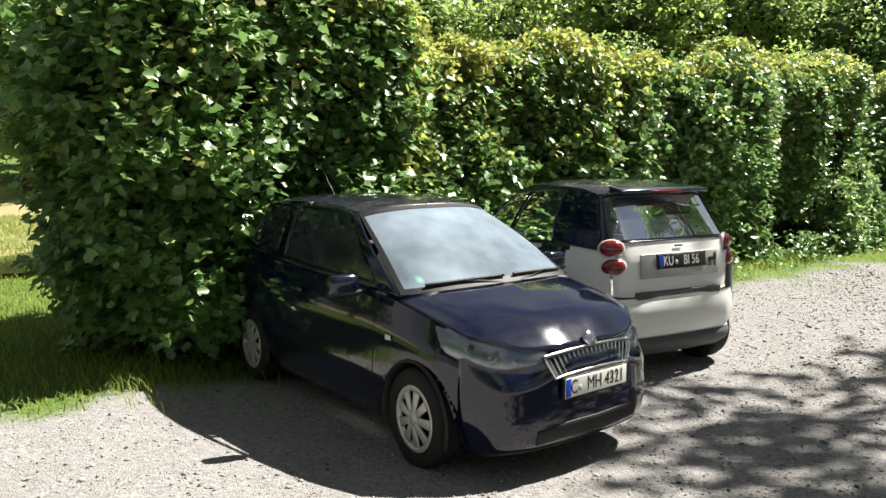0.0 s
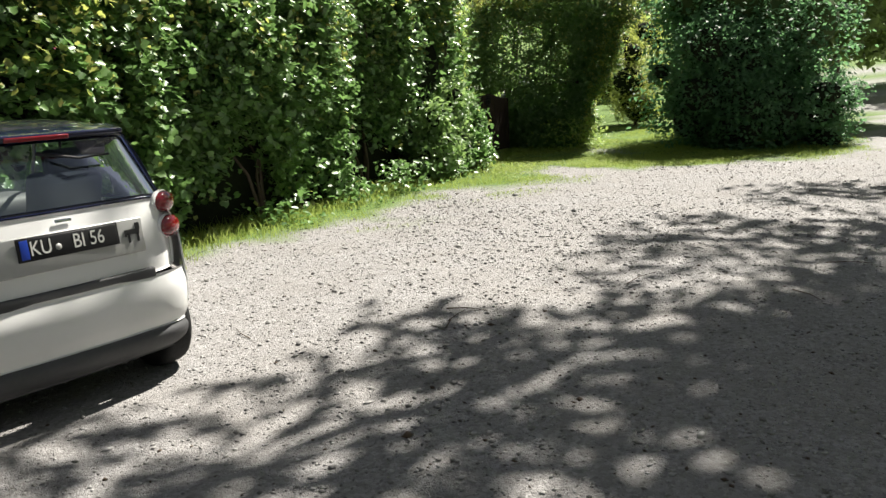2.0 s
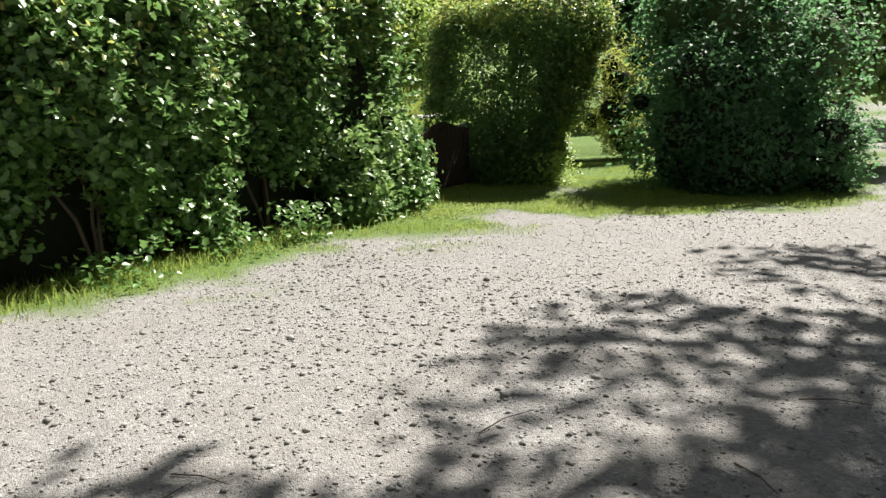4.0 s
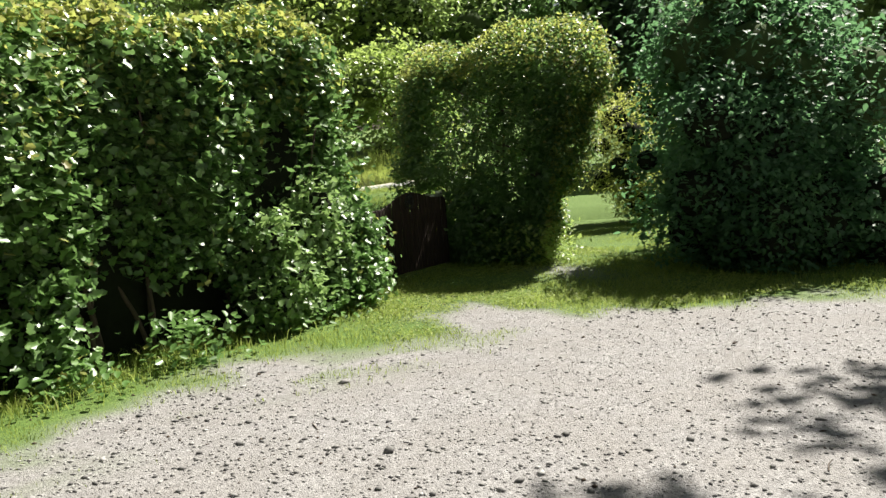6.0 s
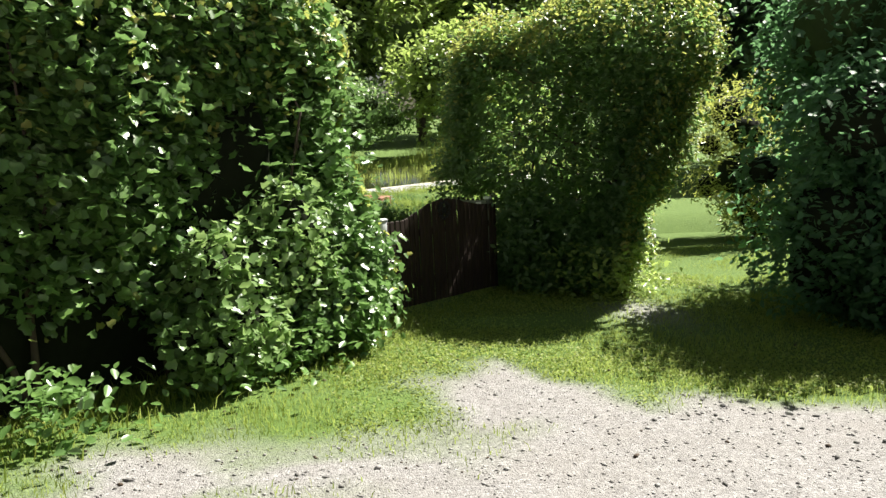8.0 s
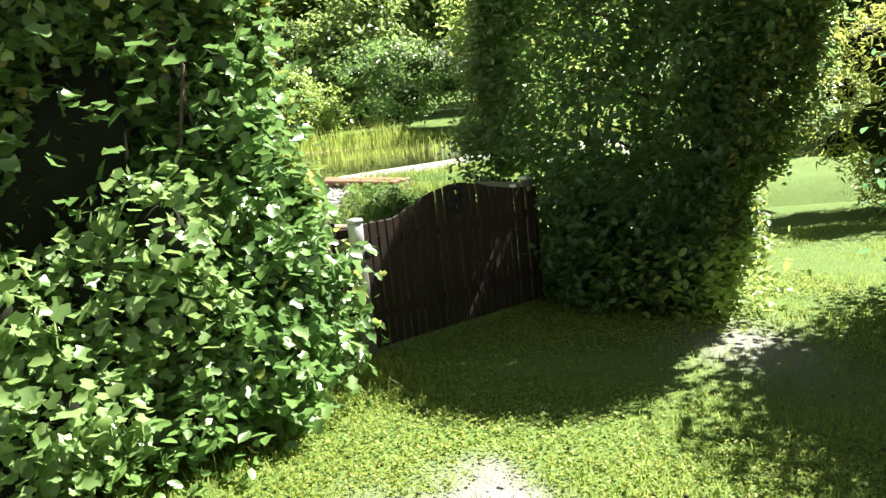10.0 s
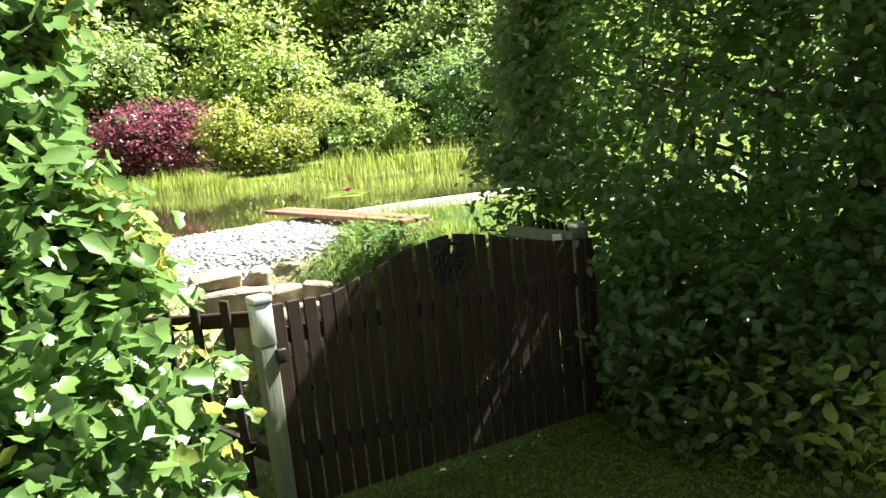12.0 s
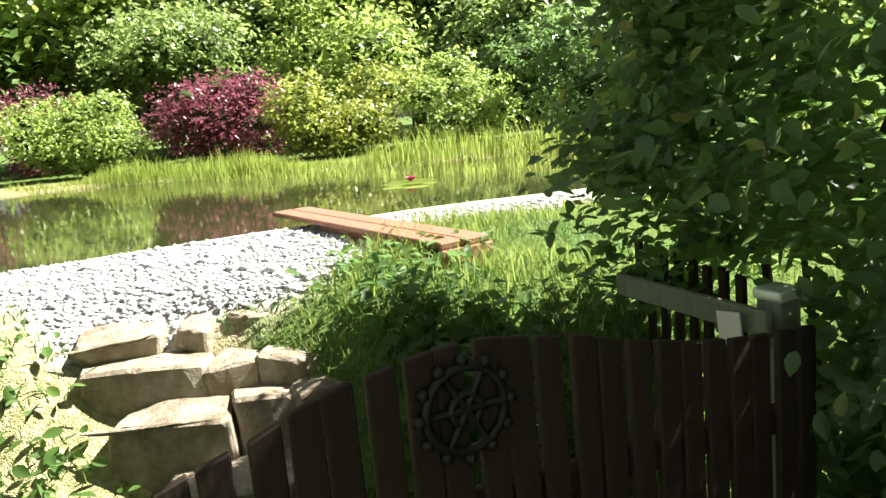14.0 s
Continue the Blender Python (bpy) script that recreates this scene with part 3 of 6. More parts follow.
M_NAVY = paint_mat("navy_paint", (0.004, 0.006, 0.02), 0.1, 0.1, 0.012)
M_WHITE = paint_mat("white_paint", (0.78, 0.78, 0.77), 0.35, 0.0, 0.06)
M_CELL = paint_mat("dark_cell_paint", (0.006, 0.009, 0.035), 0.12, 0.1, 0.02)
M_ROOF = paint_mat("dusty_roof_paint", (0.016, 0.018, 0.028), 0.25, 0.0, 0.18)
M_PLASTIC = plain("black_plastic", (0.012, 0.012, 0.013), 0.5, spec=0.3, var=0.3, scale=60, bump=0.15, bscale=400)
M_GREYPL = plain("grey_bumper_plastic", (0.06, 0.06, 0.063), 0.6, var=0.25, scale=30, bump=0.15, bscale=300)
M_RUBBER = plain("tyre_rubber", (0.018, 0.018, 0.018), 0.85, spec=0.25, var=0.5, scale=30, bump=0.4, bscale=160)
M_SILVER = plain("silver_wheel_trim", (0.52, 0.51, 0.48), 0.38, 0.55, var=0.2, scale=25)
M_CHROME = plain("chrome", (0.62, 0.63, 0.65), 0.14, 1.0, var=0.08, scale=20)
M_GREYTRIM = plain("grey_recess_paint", (0.42, 0.42, 0.41), 0.45, 0.3, var=0.1)
M_RED = plain("red_lamp_lens", (0.17, 0.004, 0.008), 0.12, coat=1.0, var=0.35, scale=40)
M_PLATE = plain("white_plate", (0.72, 0.72, 0.68), 0.4, var=0.06)
M_PLATE_BLUE = plain("blue_plate_strip", (0.01, 0.05, 0.42), 0.4, var=0.1)
M_INK = plain("black_plate_letters", (0.012, 0.012, 0.013), 0.5, var=0.2)
M_SEAT = plain("dark_seat_fabric", (0.035, 0.037, 0.042), 0.9, var=0.4, scale=50)
M_STICKER = plain("green_badge", (0.02, 0.3, 0.16), 0.5, var=0.1)
M_GLASS = glass_mat("car_glass", (0.72, 0.8, 0.76), 1.55)
# strong veil: bright sky is coloured into this glass
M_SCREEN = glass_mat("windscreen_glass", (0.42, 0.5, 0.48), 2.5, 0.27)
M_GLASS_DARK = glass_mat("tinted_car_glass", (0.3, 0.36, 0.34), 1.65)
M_LAMPBOWL = plain("lamp_bowl", (0.3, 0.31, 0.33), 0.2, 0.9, var=0.55, scale=26)
M_LENS = glass_mat("lamp_glass", (0.8, 0.82, 0.84), 1.6)


def spline(p, n):
    """Catmull-Rom along axis 0 of p, n steps a span."""
    p = np.asarray(p, float)
    ext = np.concatenate([[2 * p[0] - p[1]], p, [2 * p[-1] - p[-2]]])
    out = []
    for i in range(1, len(ext) - 2):
        for t in np.arange(n) / n:
            a, b, c, d = ext[i - 1:i + 3]
            out.append(0.5 * (2 * b + (c - a) * t + (2 * a - 5 * b + 4 * c - d) * t * t + (3 * b - a - 3 * c + d) * t ** 3))
    out.append(p[-1])
    return np.array(out)


def surface(net, nu=5, nv=5):
    """A smooth grid through a net of points (rows, columns, xyz)."""
    g = spline(net, nu)
    return np.swapaxes(spline(np.swapaxes(g, 0, 1), nv), 0, 1)


def sheet(name, grid, mat, parent, label="", side=1, keep=None, arch=None, lift=0.0, thick=0.008):
    """A panel out of a grid of points: mirrored by side, cut by keep(rows, cols) and by a wheel arch, with a turned-in edge."""
    g = np.array(grid, float)
    if lift:
        du, dv = np.gradient(g, axis=0), np.gradient(g, axis=1)
        nr = unit(np.cross(du, dv))
        g = g + nr * lift
    g[..., 1] *= side
    nr_, nc = g.shape[:2]
    v = g.reshape(-1, 3)
    idx = np.arange(nr_ * nc).reshape(nr_, nc)
    q = np.stack([idx[:-1, :-1], idx[:-1, 1:], idx[1:, 1:], idx[1:, :-1]], -1)
    ok = np.ones(q.shape[:2], bool)
    if keep is not None:
        r, c = np.meshgrid(np.arange(nr_ - 1) / (nr_ - 1), np.arange(nc - 1) / (nc - 1), indexing="ij")
        ok &= keep(r, c)
    if arch:
        for ax, az, rad in arch:
            rr = np.hypot(v[:, 0] - ax, v[:, 2] - az)
            inside = (rr < rad)
            ok &= ~inside[q].all(-1)
            f = np.where(inside & (rr > 1e-4), rad / np.maximum(rr, 1e-4), 1)
            v[:, 0], v[:, 2] = ax + (v[:, 0] - ax) * f, az + (v[:, 2] - az) * f
    q = q[ok]
    if side < 0:
        q = q[:, ::-1]
    bm = bmesh.new()
    used = np.unique(q)
    vs = {i: bm.verts.new(v[i]) for i in used}
    for f in q:
        try:
            bm.faces.new([vs[i] for i in f])
        except ValueError:
            pass
    bmesh.ops.remove_doubles(bm, verts=bm.verts, dist=0.0008)
    bm.normal_update()
    if thick:
        edges = [e for e in bm.edges if e.is_boundary]
        nrm = {vv: vv.normal.copy() for e in edges for vv in e.verts}
        ret = bmesh.ops.extrude_edge_only(bm, edges=edges)
        new_v = [x for x in ret["geom"] if isinstance(x, bmesh.types.BMVert)]
        for nv in new_v:
            src = min(nrm, key=lambda s: (s.co - nv.co).length_squared)
            nv.co = nv.co - nrm[src] * thick
    return part(name, bm, mat, parent, label)


def full(grid):
    """Both halves of a panel in one grid."""
    g = np.array(grid, float)
    m = g[:, :0:-1].copy()
    m[..., 1] *= -1
    return np.concatenate([m, g], 1)


def lathe(profile, sides=40, axis="y"):
    """A turned shape: profile of (radius, along)."""
    bm = bmesh.new()
    rings = []
    for r, a in profile:
        ring = []
        for k in range(sides):
            t = 6.283185 * k / sides
            ring.append(bm.verts.new((r * math.cos(t), a, r * math.sin(t))))
        rings.append(ring)
    for r0, r1 in zip(rings, rings[1:]):
        for k in range(sides):
            bm.faces.new((r0[k], r0[(k + 1) % sides], r1[(k + 1) % sides], r1[k]))
    bmesh.ops.remove_doubles(bm, verts=bm.verts, dist=0.0005)
    bmesh.ops.recalc_face_normals(bm, faces=bm.faces)
    return bm


def wheel(parent, x, y, rad, width, rim, spokes, mat=None):
    """A wheel whose outer face points along the sign of y."""
    s = 1 if y > 0 else -1
    w = width / 2
    prof = [(rim * 0.95, w * 0.5), (rim, w * 0.92), (rim * 1.12, w), (rad * 0.9, w * 0.96), (rad * 0.975, w * 0.8), (rad, w * 0.55), (rad, -w * 0.55), (rad * 0.97, -w * 0.85), (rim, -w), (rim * 0.9, -w * 0.5)]
    hub = part("wheel", lathe(prof), M_RUBBER, parent, "black rubber tyre")
    hub.name = "wheel"
    hub.matrix_local = Matrix.Translation((x, y, rad)) @ Matrix.Diagonal((1, s, 1, 1))
    part("brake_disc", lathe([(0.001, w * 0.2), (rim * 0.96, w * 0.2), (rim * 0.96, w * 0.1)]), M_PLASTIC, hub)
    bm = lathe([(rim * 0.8, w * 0.62), (rim * 0.84, w * 0.88), (rim * 0.97, w * 0.94), (rim * 1.02, w * 0.8)])
    for k in range(spokes):
        t = 6.283185 * k / spokes
        b2 = box_bm(rim * 0.62, 0.016, rim * 0.24, 0.006, (rim * 0.52, w * 0.82, 0))
        for v in b2.verts:
            v.co.z *= 0.75 + 0.75 * (v.co.x / rim) ** 2
            v.co.y += 0.012 * (1 - v.co.x / rim)
        b2.transform(Matrix.Rotation(t, 4, "Y"))
        tmp = bpy.data.meshes.new("spoke")
        b2.to_mesh(tmp)
        b2.free()
        bm.from_mesh(tmp)
        bpy.data.meshes.remove(tmp)
    c = lathe([(0.001, w * 1.02), (rim * 0.2, w * 1.0), (rim * 0.3, w * 0.9), (rim * 0.33, w * 0.78)])
    tmp = bpy.data.meshes.new("cap")
    c.to_mesh(tmp)
    c.free()
    bm.from_mesh(tmp)
    bpy.data.meshes.remove(tmp)
    part("wheel_trim", bm, mat or M_SILVER, hub, "silver wheel trim with open slots")
    return hub


def letters(text, size, parent, m, mat, depth=0.0015, align="CENTER"):
    cu = bpy.data.curves.new("letters", "FONT")
    cu.body, cu.size, cu.extrude = text, size, depth
    cu.align_x, cu.align_y = align, "CENTER"
    tmp = bpy.data.objects.new("letters", cu)
    me = bpy.data.meshes.new_from_object(tmp)
    bpy.data.objects.remove(tmp)
    bpy.data.curves.remove(cu)
    ob = part("letters", me, mat, parent, "plate letters " + text, smooth=False)
    ob.matrix_local = m
    return ob


def plate(parent, m, texts, face=None, ink=None, strip=True, seal_x=-0.14, label="white number plate in a black holder"):
    """A number plate in its own frame: x to the right, y up, z out of the face."""
    ob = part("number_plate", box_bm(0.545, 0.125, 0.012, 0.004), M_PLASTIC, parent, label)
    ob.matrix_local = m
    part("plate_face", box_bm(0.52, 0.108, 0.006, 0.003, (0, 0, 0.006)), face or M_PLATE, ob)
    if strip:
        part("plate_strip", box_bm(0.042, 0.102, 0.006, 0.002, (-0.237, 0, 0.0075)), M_PLATE_BLUE, ob, "blue strip")
    for text, x in texts:
        letters(text, 0.098, ob, Matrix.Translation((x, -0.002, 0.0095)) @ Matrix.Diagonal((0.86, 1.12, 1, 1)), ink or M_INK)
    part("seal", lathe([(0.001, 0.002), (0.016, 0.0015), (0.017, 0)], 16), M_GREYTRIM, ob).matrix_local = Matrix.Translation((seal_x, -0.012, 0.009)) @ Matrix.Rotation(radians(90), 4, "X")
    return ob


def car_pose(x, y, yaw, scale, drop):
    n = Vector((-SLOPE_X, -SLOPE_Y, 1)).normalized()
    f = Vector((math.cos(yaw), math.sin(yaw), 0))
    f = (f - n * f.dot(n)).normalized()
    l = n.cross(f)
    m = Matrix((f, l, n)).transposed().to_4x4()
    m = m @ Matrix.Diagonal((*scale, 1))
    m.translation = (x, y, SLOPE_X * x + SLOPE_Y * y - drop)
    return m


def lerp_net(rows):
    return np.array(rows, float)


def small_car():
    car = empty("car", car_pose(-0.3, 5.86, -0.912, (0.985, 1.06, 1.09), 0.15), label="dark blue small hatchback parked on gravel against the hedge", category="car")
    arches = [(1.21, 0.29, 0.335), (-1.21, 0.29, 0.335)]
    xs = [1.6, 1.35, 0.86, 0.3, -0.3, -0.9, -1.35, -1.64]
    ymax = [0.715, 0.785, 0.815, 0.822, 0.822, 0.82, 0.8, 0.71]
    belt = [0.79, 0.86, 0.945, 0.965, 0.985, 1.01, 1.035, 1.02]
    levels = [(0.19, -0.075), (0.3, -0.03), (0.46, 0.0), (0.64, -0.002), (0.8, -0.012), (1.0, -0.055)]
    net = []
    for z, dy in levels:
        row = []
        for x, y, b in zip(xs, ymax, belt):
            zz = 0.19 + (b - 0.19) * (z - 0.19) / 0.81
            row.append((x, y + dy, zz))
        net.append(row)
    g = surface(net, 7, 14)
    nc = g.shape[1]
    for s in (1, -1):
        sheet("front_wing", g[:, : 2 * 14 + 3], M_NAVY, car, side=s, arch=arches, keep=lambda r, c: ~((r > 0.8) & (c < 0.34)), thick=0)
        sheet("door", g[4:, 2 * 14 + 2: 4 * 14 + 10], M_NAVY, car, side=s, arch=arches, thick=0)
        sheet("sill", g[:5, 2 * 14 + 2: 4 * 14 + 10], M_NAVY, car, side=s, arch=arches, thick=0)
        sheet("rear_wing", g[:, 4 * 14 + 9:], M_NAVY, car, side=s, arch=arches, thick=0)
        for col in (2 * 14 + 2, 4 * 14 + 9):
            b = bmesh.new()
            tube(b, [(x, s * (y + 0.0005), z) for x, y, z in g[4:, col]], 0.0028, 0.0028, 5)
            part("door_seam", b, M_PLASTIC, car)
        for ax, az, rad in arches:
            bm = bmesh.new()
            pr = [(rad + 0.012, 0.79), (rad + 0.004, 0.806), (rad - 0.012, 0.80), (rad - 0.02, 0.7), (rad - 0.02, 0.42)]
            prev = None
            for k in range(27):
                t = radians(-16 + 212 * k / 26)
                ring = [bm.verts.new((ax + r * math.cos(t), s * (y + (0 if r < rad else 0)), az + r * math.sin(t))) for r, y in pr]
                if prev:
                    for a in range(len(pr) - 1):
                        bm.faces.new((prev[a], prev[a + 1], ring[a + 1], ring[a]))
                prev = ring
            bmesh.ops.recalc_face_normals(bm, faces=bm.faces)
            part("wheel_arch", bm, M_PLASTIC, car)
        # greenhouse side
        bx = [0.97, 0.53, 0.0, -0.45, -0.9, -1.3, -1.56]
        bz = [0.955, 0.968, 0.985, 1.0, 1.02, 1.038, 1.05]
        by = [0.735, 0.757, 0.765, 0.765, 0.76, 0.735, 0.66]
        tx = [0.16, -0.02, -0.28, -0.56, -0.88, -1.2, -1.42]
        tz = [1.385, 1.415, 1.432, 1.435, 1.425, 1.405, 1.375]
        ty = [0.55, 0.565, 0.575, 0.575, 0.57, 0.555, 0.51]
        rows = []
        for f, bulge in ((0, 0), (0.35, 0.02), (0.7, 0.018), (1, 0)):
            rows.append([(b + (t - b) * f, yb + (yt - yb) * f + bulge, zb + (zt - zb) * f) for b, t, yb, yt, zb, zt in zip(bx, tx, by, ty, bz, tz)])
        gh = surface(rows, 6, 10)

        def win(r, c):
            door = (c > 0.075 + 0.0 * r) & (c < 0.545) & (r > 0.1) & (r < 0.87)
            rear = (c > 0.60) & (c < 0.87 - 0.05 * r) & (r > 0.14) & (r < 0.85)
            return door | rear
        sheet("window_frame", gh, M_NAVY, car, side=s, keep=lambda r, c: ~win(r, c))
        sheet("door_window", gh, M_GLASS_DARK, car, side=s, keep=lambda r, c: win(r, c) & (c < 0.57), lift=-0.006 * s, thick=0).visible_shadow = False
        sheet("rear_side_window", gh, M_GLASS_DARK, car, side=s, keep=lambda r, c: win(r, c) & (c > 0.57), lift=-0.006 * s, thick=0).visible_shadow = False
        # mirror
        bm = box_bm(0.11, 0.2, 0.13, 0.045, (0, 0, 0), 3)
        for v in bm.verts:
            v.co.x *= 1 - 0.9 * abs(v.co.y) if v.co.x > 0 else 1
        mo = part("door_mirror", bm, M_NAVY, car, "dark blue door mirror")
        mo.matrix_local = Matrix.Translation((0.62, s * 0.93, 1.0))
        part("mirror_foot", box_bm(0.05, 0.12, 0.03, 0.01, (0.0, -s * 0.1, -0.055)), M_PLASTIC, mo)
        part("mirror_cap_lower", box_bm(0.1, 0.19, 0.04, 0.018, (0.0, 0, -0.05)), M_PLASTIC, mo)
        dh = part("door_handle", box_bm(0.17, 0.03, 0.035, 0.012), M_NAVY, car)
        dh.matrix_local = Matrix.Translation((-0.25, s * 0.835, 0.86))
        ind = part("side_indicator", box_bm(0.055, 0.01, 0.03, 0.004), M_PLATE, car, "small white side indicator")
        ind.matrix_local = Matrix.Translation((0.96, s * 0.812, 0.72))
        # headlamp: bowl, two reflectors, clear glass wrapped round the corner
        hl = [[(1.9, 0.33, 0.655), (1.87, 0.44, 0.635), (1.8, 0.56, 0.635), (1.68, 0.67, 0.655), (1.5, 0.765, 0.715)],
              [(1.892, 0.33, 0.69), (1.86, 0.44, 0.69), (1.775, 0.57, 0.71), (1.64, 0.685, 0.73), (1.455, 0.776, 0.775)],
              [(1.872, 0.33, 0.728), (1.825, 0.43, 0.745), (1.72, 0.56, 0.785), (1.575, 0.675, 0.822), (1.395, 0.762, 0.845)]]
        hg = surface(hl, 5, 6)
        lamp = sheet("headlamp", hg - np.array([0.035, 0.02, 0.0]), M_LAMPBOWL, car, "clear headlamp with chrome reflectors", side=s, thick=0)
        sheet("lamp_glass", hg, M_LENS, lamp, side=s, lift=0.004 * s, thick=0).visible_shadow = False
        for px, py, pz, r in ((1.71, 0.585, 0.712, 0.046), (1.6, 0.67, 0.742, 0.036), (1.79, 0.49, 0.69, 0.03)):
            b = bmesh.new()
            bmesh.ops.create_uvsphere(b, u_segments=16, v_segments=8, radius=r)
            bmesh.ops.scale(b, vec=(0.35, 1, 0.9), verts=b.verts)
            part("reflector", b, M_CHROME, lamp).matrix_local = Matrix.Translation((px, s * py, pz))
        wheel(car, 1.21, s * 0.715, 0.29, 0.17, 0.195, 9)
        wheel(car, -1.21, s * 0.715, 0.29, 0.17, 0.195, 9)
        # hood half
        hood = [[(1.892, 0.0, 0.738), (1.888, 0.2, 0.736), (1.828, 0.42, 0.742), (1.722, 0.56, 0.785), (1.575, 0.69, 0.824)],
                [(1.68, 0.0, 0.868), (1.675, 0.22, 0.866), (1.62, 0.45, 0.855), (1.55, 0.6, 0.855), (1.46, 0.71, 0.845)],
                [(1.42, 0.0, 0.935), (1.41, 0.24, 0.933), (1.38, 0.47, 0.926), (1.32, 0.62, 0.915), (1.26, 0.735, 0.885)],
                [(1.16, 0.0, 0.985), (1.14, 0.25, 0.984), (1.09, 0.48, 0.978), (1.02, 0.64, 0.962), (0.97, 0.745, 0.935)]]
        if s > 0:
            sheet("bonnet", full(surface(hood, 6, 6)), M_NAVY, car)
        # windscreen half
        ws = [[(1.14, 0.0, 0.985), (1.13, 0.25, 0.984), (1.09, 0.48, 0.975), (1.03, 0.62, 0.965), (0.96, 0.715, 0.955)],
              [(0.7, 0.0, 1.235), (0.69, 0.22, 1.233), (0.665, 0.43, 1.22), (0.63, 0.56, 1.205), (0.585, 0.645, 1.18)],
              [(0.25, 0.0, 1.43), (0.24, 0.2, 1.428), (0.22, 0.38, 1.415), (0.19, 0.48, 1.4), (0.16, 0.545, 1.385)]]
        wg = surface(ws, 9, 6)
        if s > 0:
            sheet("windscreen", full(wg), M_SCREEN, car, "windscreen reflecting the sky, with pale blue sheen in its colour", thick=0).visible_shadow = False
            sheet("windscreen_border", full(wg), M_PLASTIC, car, keep=lambda r, c: (abs(2 * c - 1) > 0.93) | (r < 0.05) | (r > 0.94), lift=-0.004, thick=0)
            sheet("windscreen_pillar", full(wg), M_NAVY, car, keep=lambda r, c: (c > 0.965), lift=0.006)
            sheet("windscreen_pillar", full(wg), M_NAVY, car, keep=lambda r, c: (c < 0.02), lift=0.006)
        roof = [[(0.25, 0.0, 1.432), (0.24, 0.2, 1.43), (0.22, 0.38, 1.418), (0.16, 0.545, 1.387)],
                [(-0.1, 0.0, 1.47), (-0.1, 0.22, 1.468), (-0.12, 0.42, 1.455), (-0.15, 0.57, 1.425)],
                [(-0.6, 0.0, 1.478), (-0.6, 0.22, 1.476), (-0.6, 0.43, 1.462), (-0.6, 0.578, 1.434)],
                [(-1.1, 0.0, 1.455), (-1.1, 0.22, 1.453), (-1.1, 0.41, 1.44), (-1.1, 0.562, 1.41)],
                [(-1.5, 0.0, 1.41), (-1.5, 0.2, 1.407), (-1.48, 0.38, 1.395), (-1.43, 0.51, 1.37)]]
        if s > 0:
            sheet("roof", full(surface(roof, 6, 6)), M_ROOF, car, "dusty dark roof")
        back = [[(-1.5, 0.0, 1.405), (-1.5, 0.25, 1.4), (-1.43, 0.5, 1.37)],
                [(-1.62, 0.0, 1.1), (-1.61, 0.33, 1.1), (-1.55, 0.66, 1.05)],
                [(-1.69, 0.0, 0.75), (-1.68, 0.38, 0.75), (-1.62, 0.72, 0.75)],
                [(-1.71, 0.0, 0.4), (-1.7, 0.38, 0.4), (-1.63, 0.72, 0.4)],
                [(-1.66, 0.0, 0.22), (-1.65, 0.36, 0.22), (-1.58, 0.66, 0.22)]]
        if s > 0:
            sheet("tailgate", full(surface(back, 5, 5)), M_NAVY, car)
        # bumper half
        bp = []
        tops = (0.752, 0.748, 0.665, 0.65, 0.7)
        for f, dx in ((0, -0.1), (0.1, -0.015), (0.33, 0.015), (0.6, 0.01), (0.82, 0.0), (1, -0.06)):
            cols = ((1.93, 0.0), (1.918, 0.22), (1.878, 0.44), (1.79, 0.615), (1.6, 0.72))
            zc = 0.17 + (0.7 - 0.17) * f
            cols = (*cols[:4], (1.565, 0.735 + float(np.interp(zc, [0.19, 0.271, 0.39, 0.523, 0.642], [-0.075, -0.03, 0, -0.002, -0.012]))))
            bp.append([(x + dx * (1 if i < 4 else 0.0), y, 0.17 + (tp - 0.17) * f) for i, ((x, y), tp) in enumerate(zip(cols, tops))])
        if s > 0:
            bg = full(surface(bp, 6, 8))
            sheet("bumper", bg, M_NAVY, car)
            sheet("lower_grille", bg, M_PLASTIC, car, keep=lambda r, c: (r > 0.2) & (r < 0.34) & (abs(2 * c - 1) < 0.5), lift=-0.006)
            sheet("bumper_lip", bg, M_PLASTIC, car, keep=lambda r, c: (r < 0.13) & (abs(2 * c - 1) < 0.8), lift=-0.006)
        wip = bmesh.new()
        tube(wip, [(x + 0.012, y, z + 0.014) for x, y, z in full(wg)[1, (26 if s > 0 else 8):(43 if s > 0 else 25)]], 0.011, 0.009, 5)
        tube(wip, [(1.13, s * 0.08 + 0.05, 0.985), tuple(full(wg)[1, 34 if s > 0 else 16] + np.array([0.014, 0, 0.016]))], 0.012, 0.009, 5)
        part("wiper", wip, M_PLASTIC, car)
        seat = part("seat", box_bm(0.5, 0.48, 0.16, 0.06, (0, 0, 0), 3), M_SEAT, car)
        seat.matrix_local = Matrix.Translation((-0.05, s * 0.36, 0.5))
        b = box_bm(0.14, 0.46, 0.72, 0.06, (0, 0, 0.36), 3)
        part("seat_back", b, M_SEAT, seat).matrix_local = pose(-0.24, 0, 0.04, 0, -15, 0)
        part("headrest", box_bm(0.1, 0.24, 0.18, 0.04, (0, 0, 0), 3), M_SEAT, seat).matrix_local = Matrix.Translation((-0.47, 0, 0.82))
    # middle things
    part("underbody", box_bm(3.3, 1.3, 0.3, 0.05, (0.05, 0, 0.33)), M_PLASTIC, car)
    part("dashboard", box_bm(0.5, 1.3, 0.24, 0.09, (0.88, 0, 0.86), 3), M_PLASTIC, car)
    part("rear_bench", box_bm(0.5, 1.2, 0.55, 0.1, (-1.15, 0, 0.75), 3), M_SEAT, car)
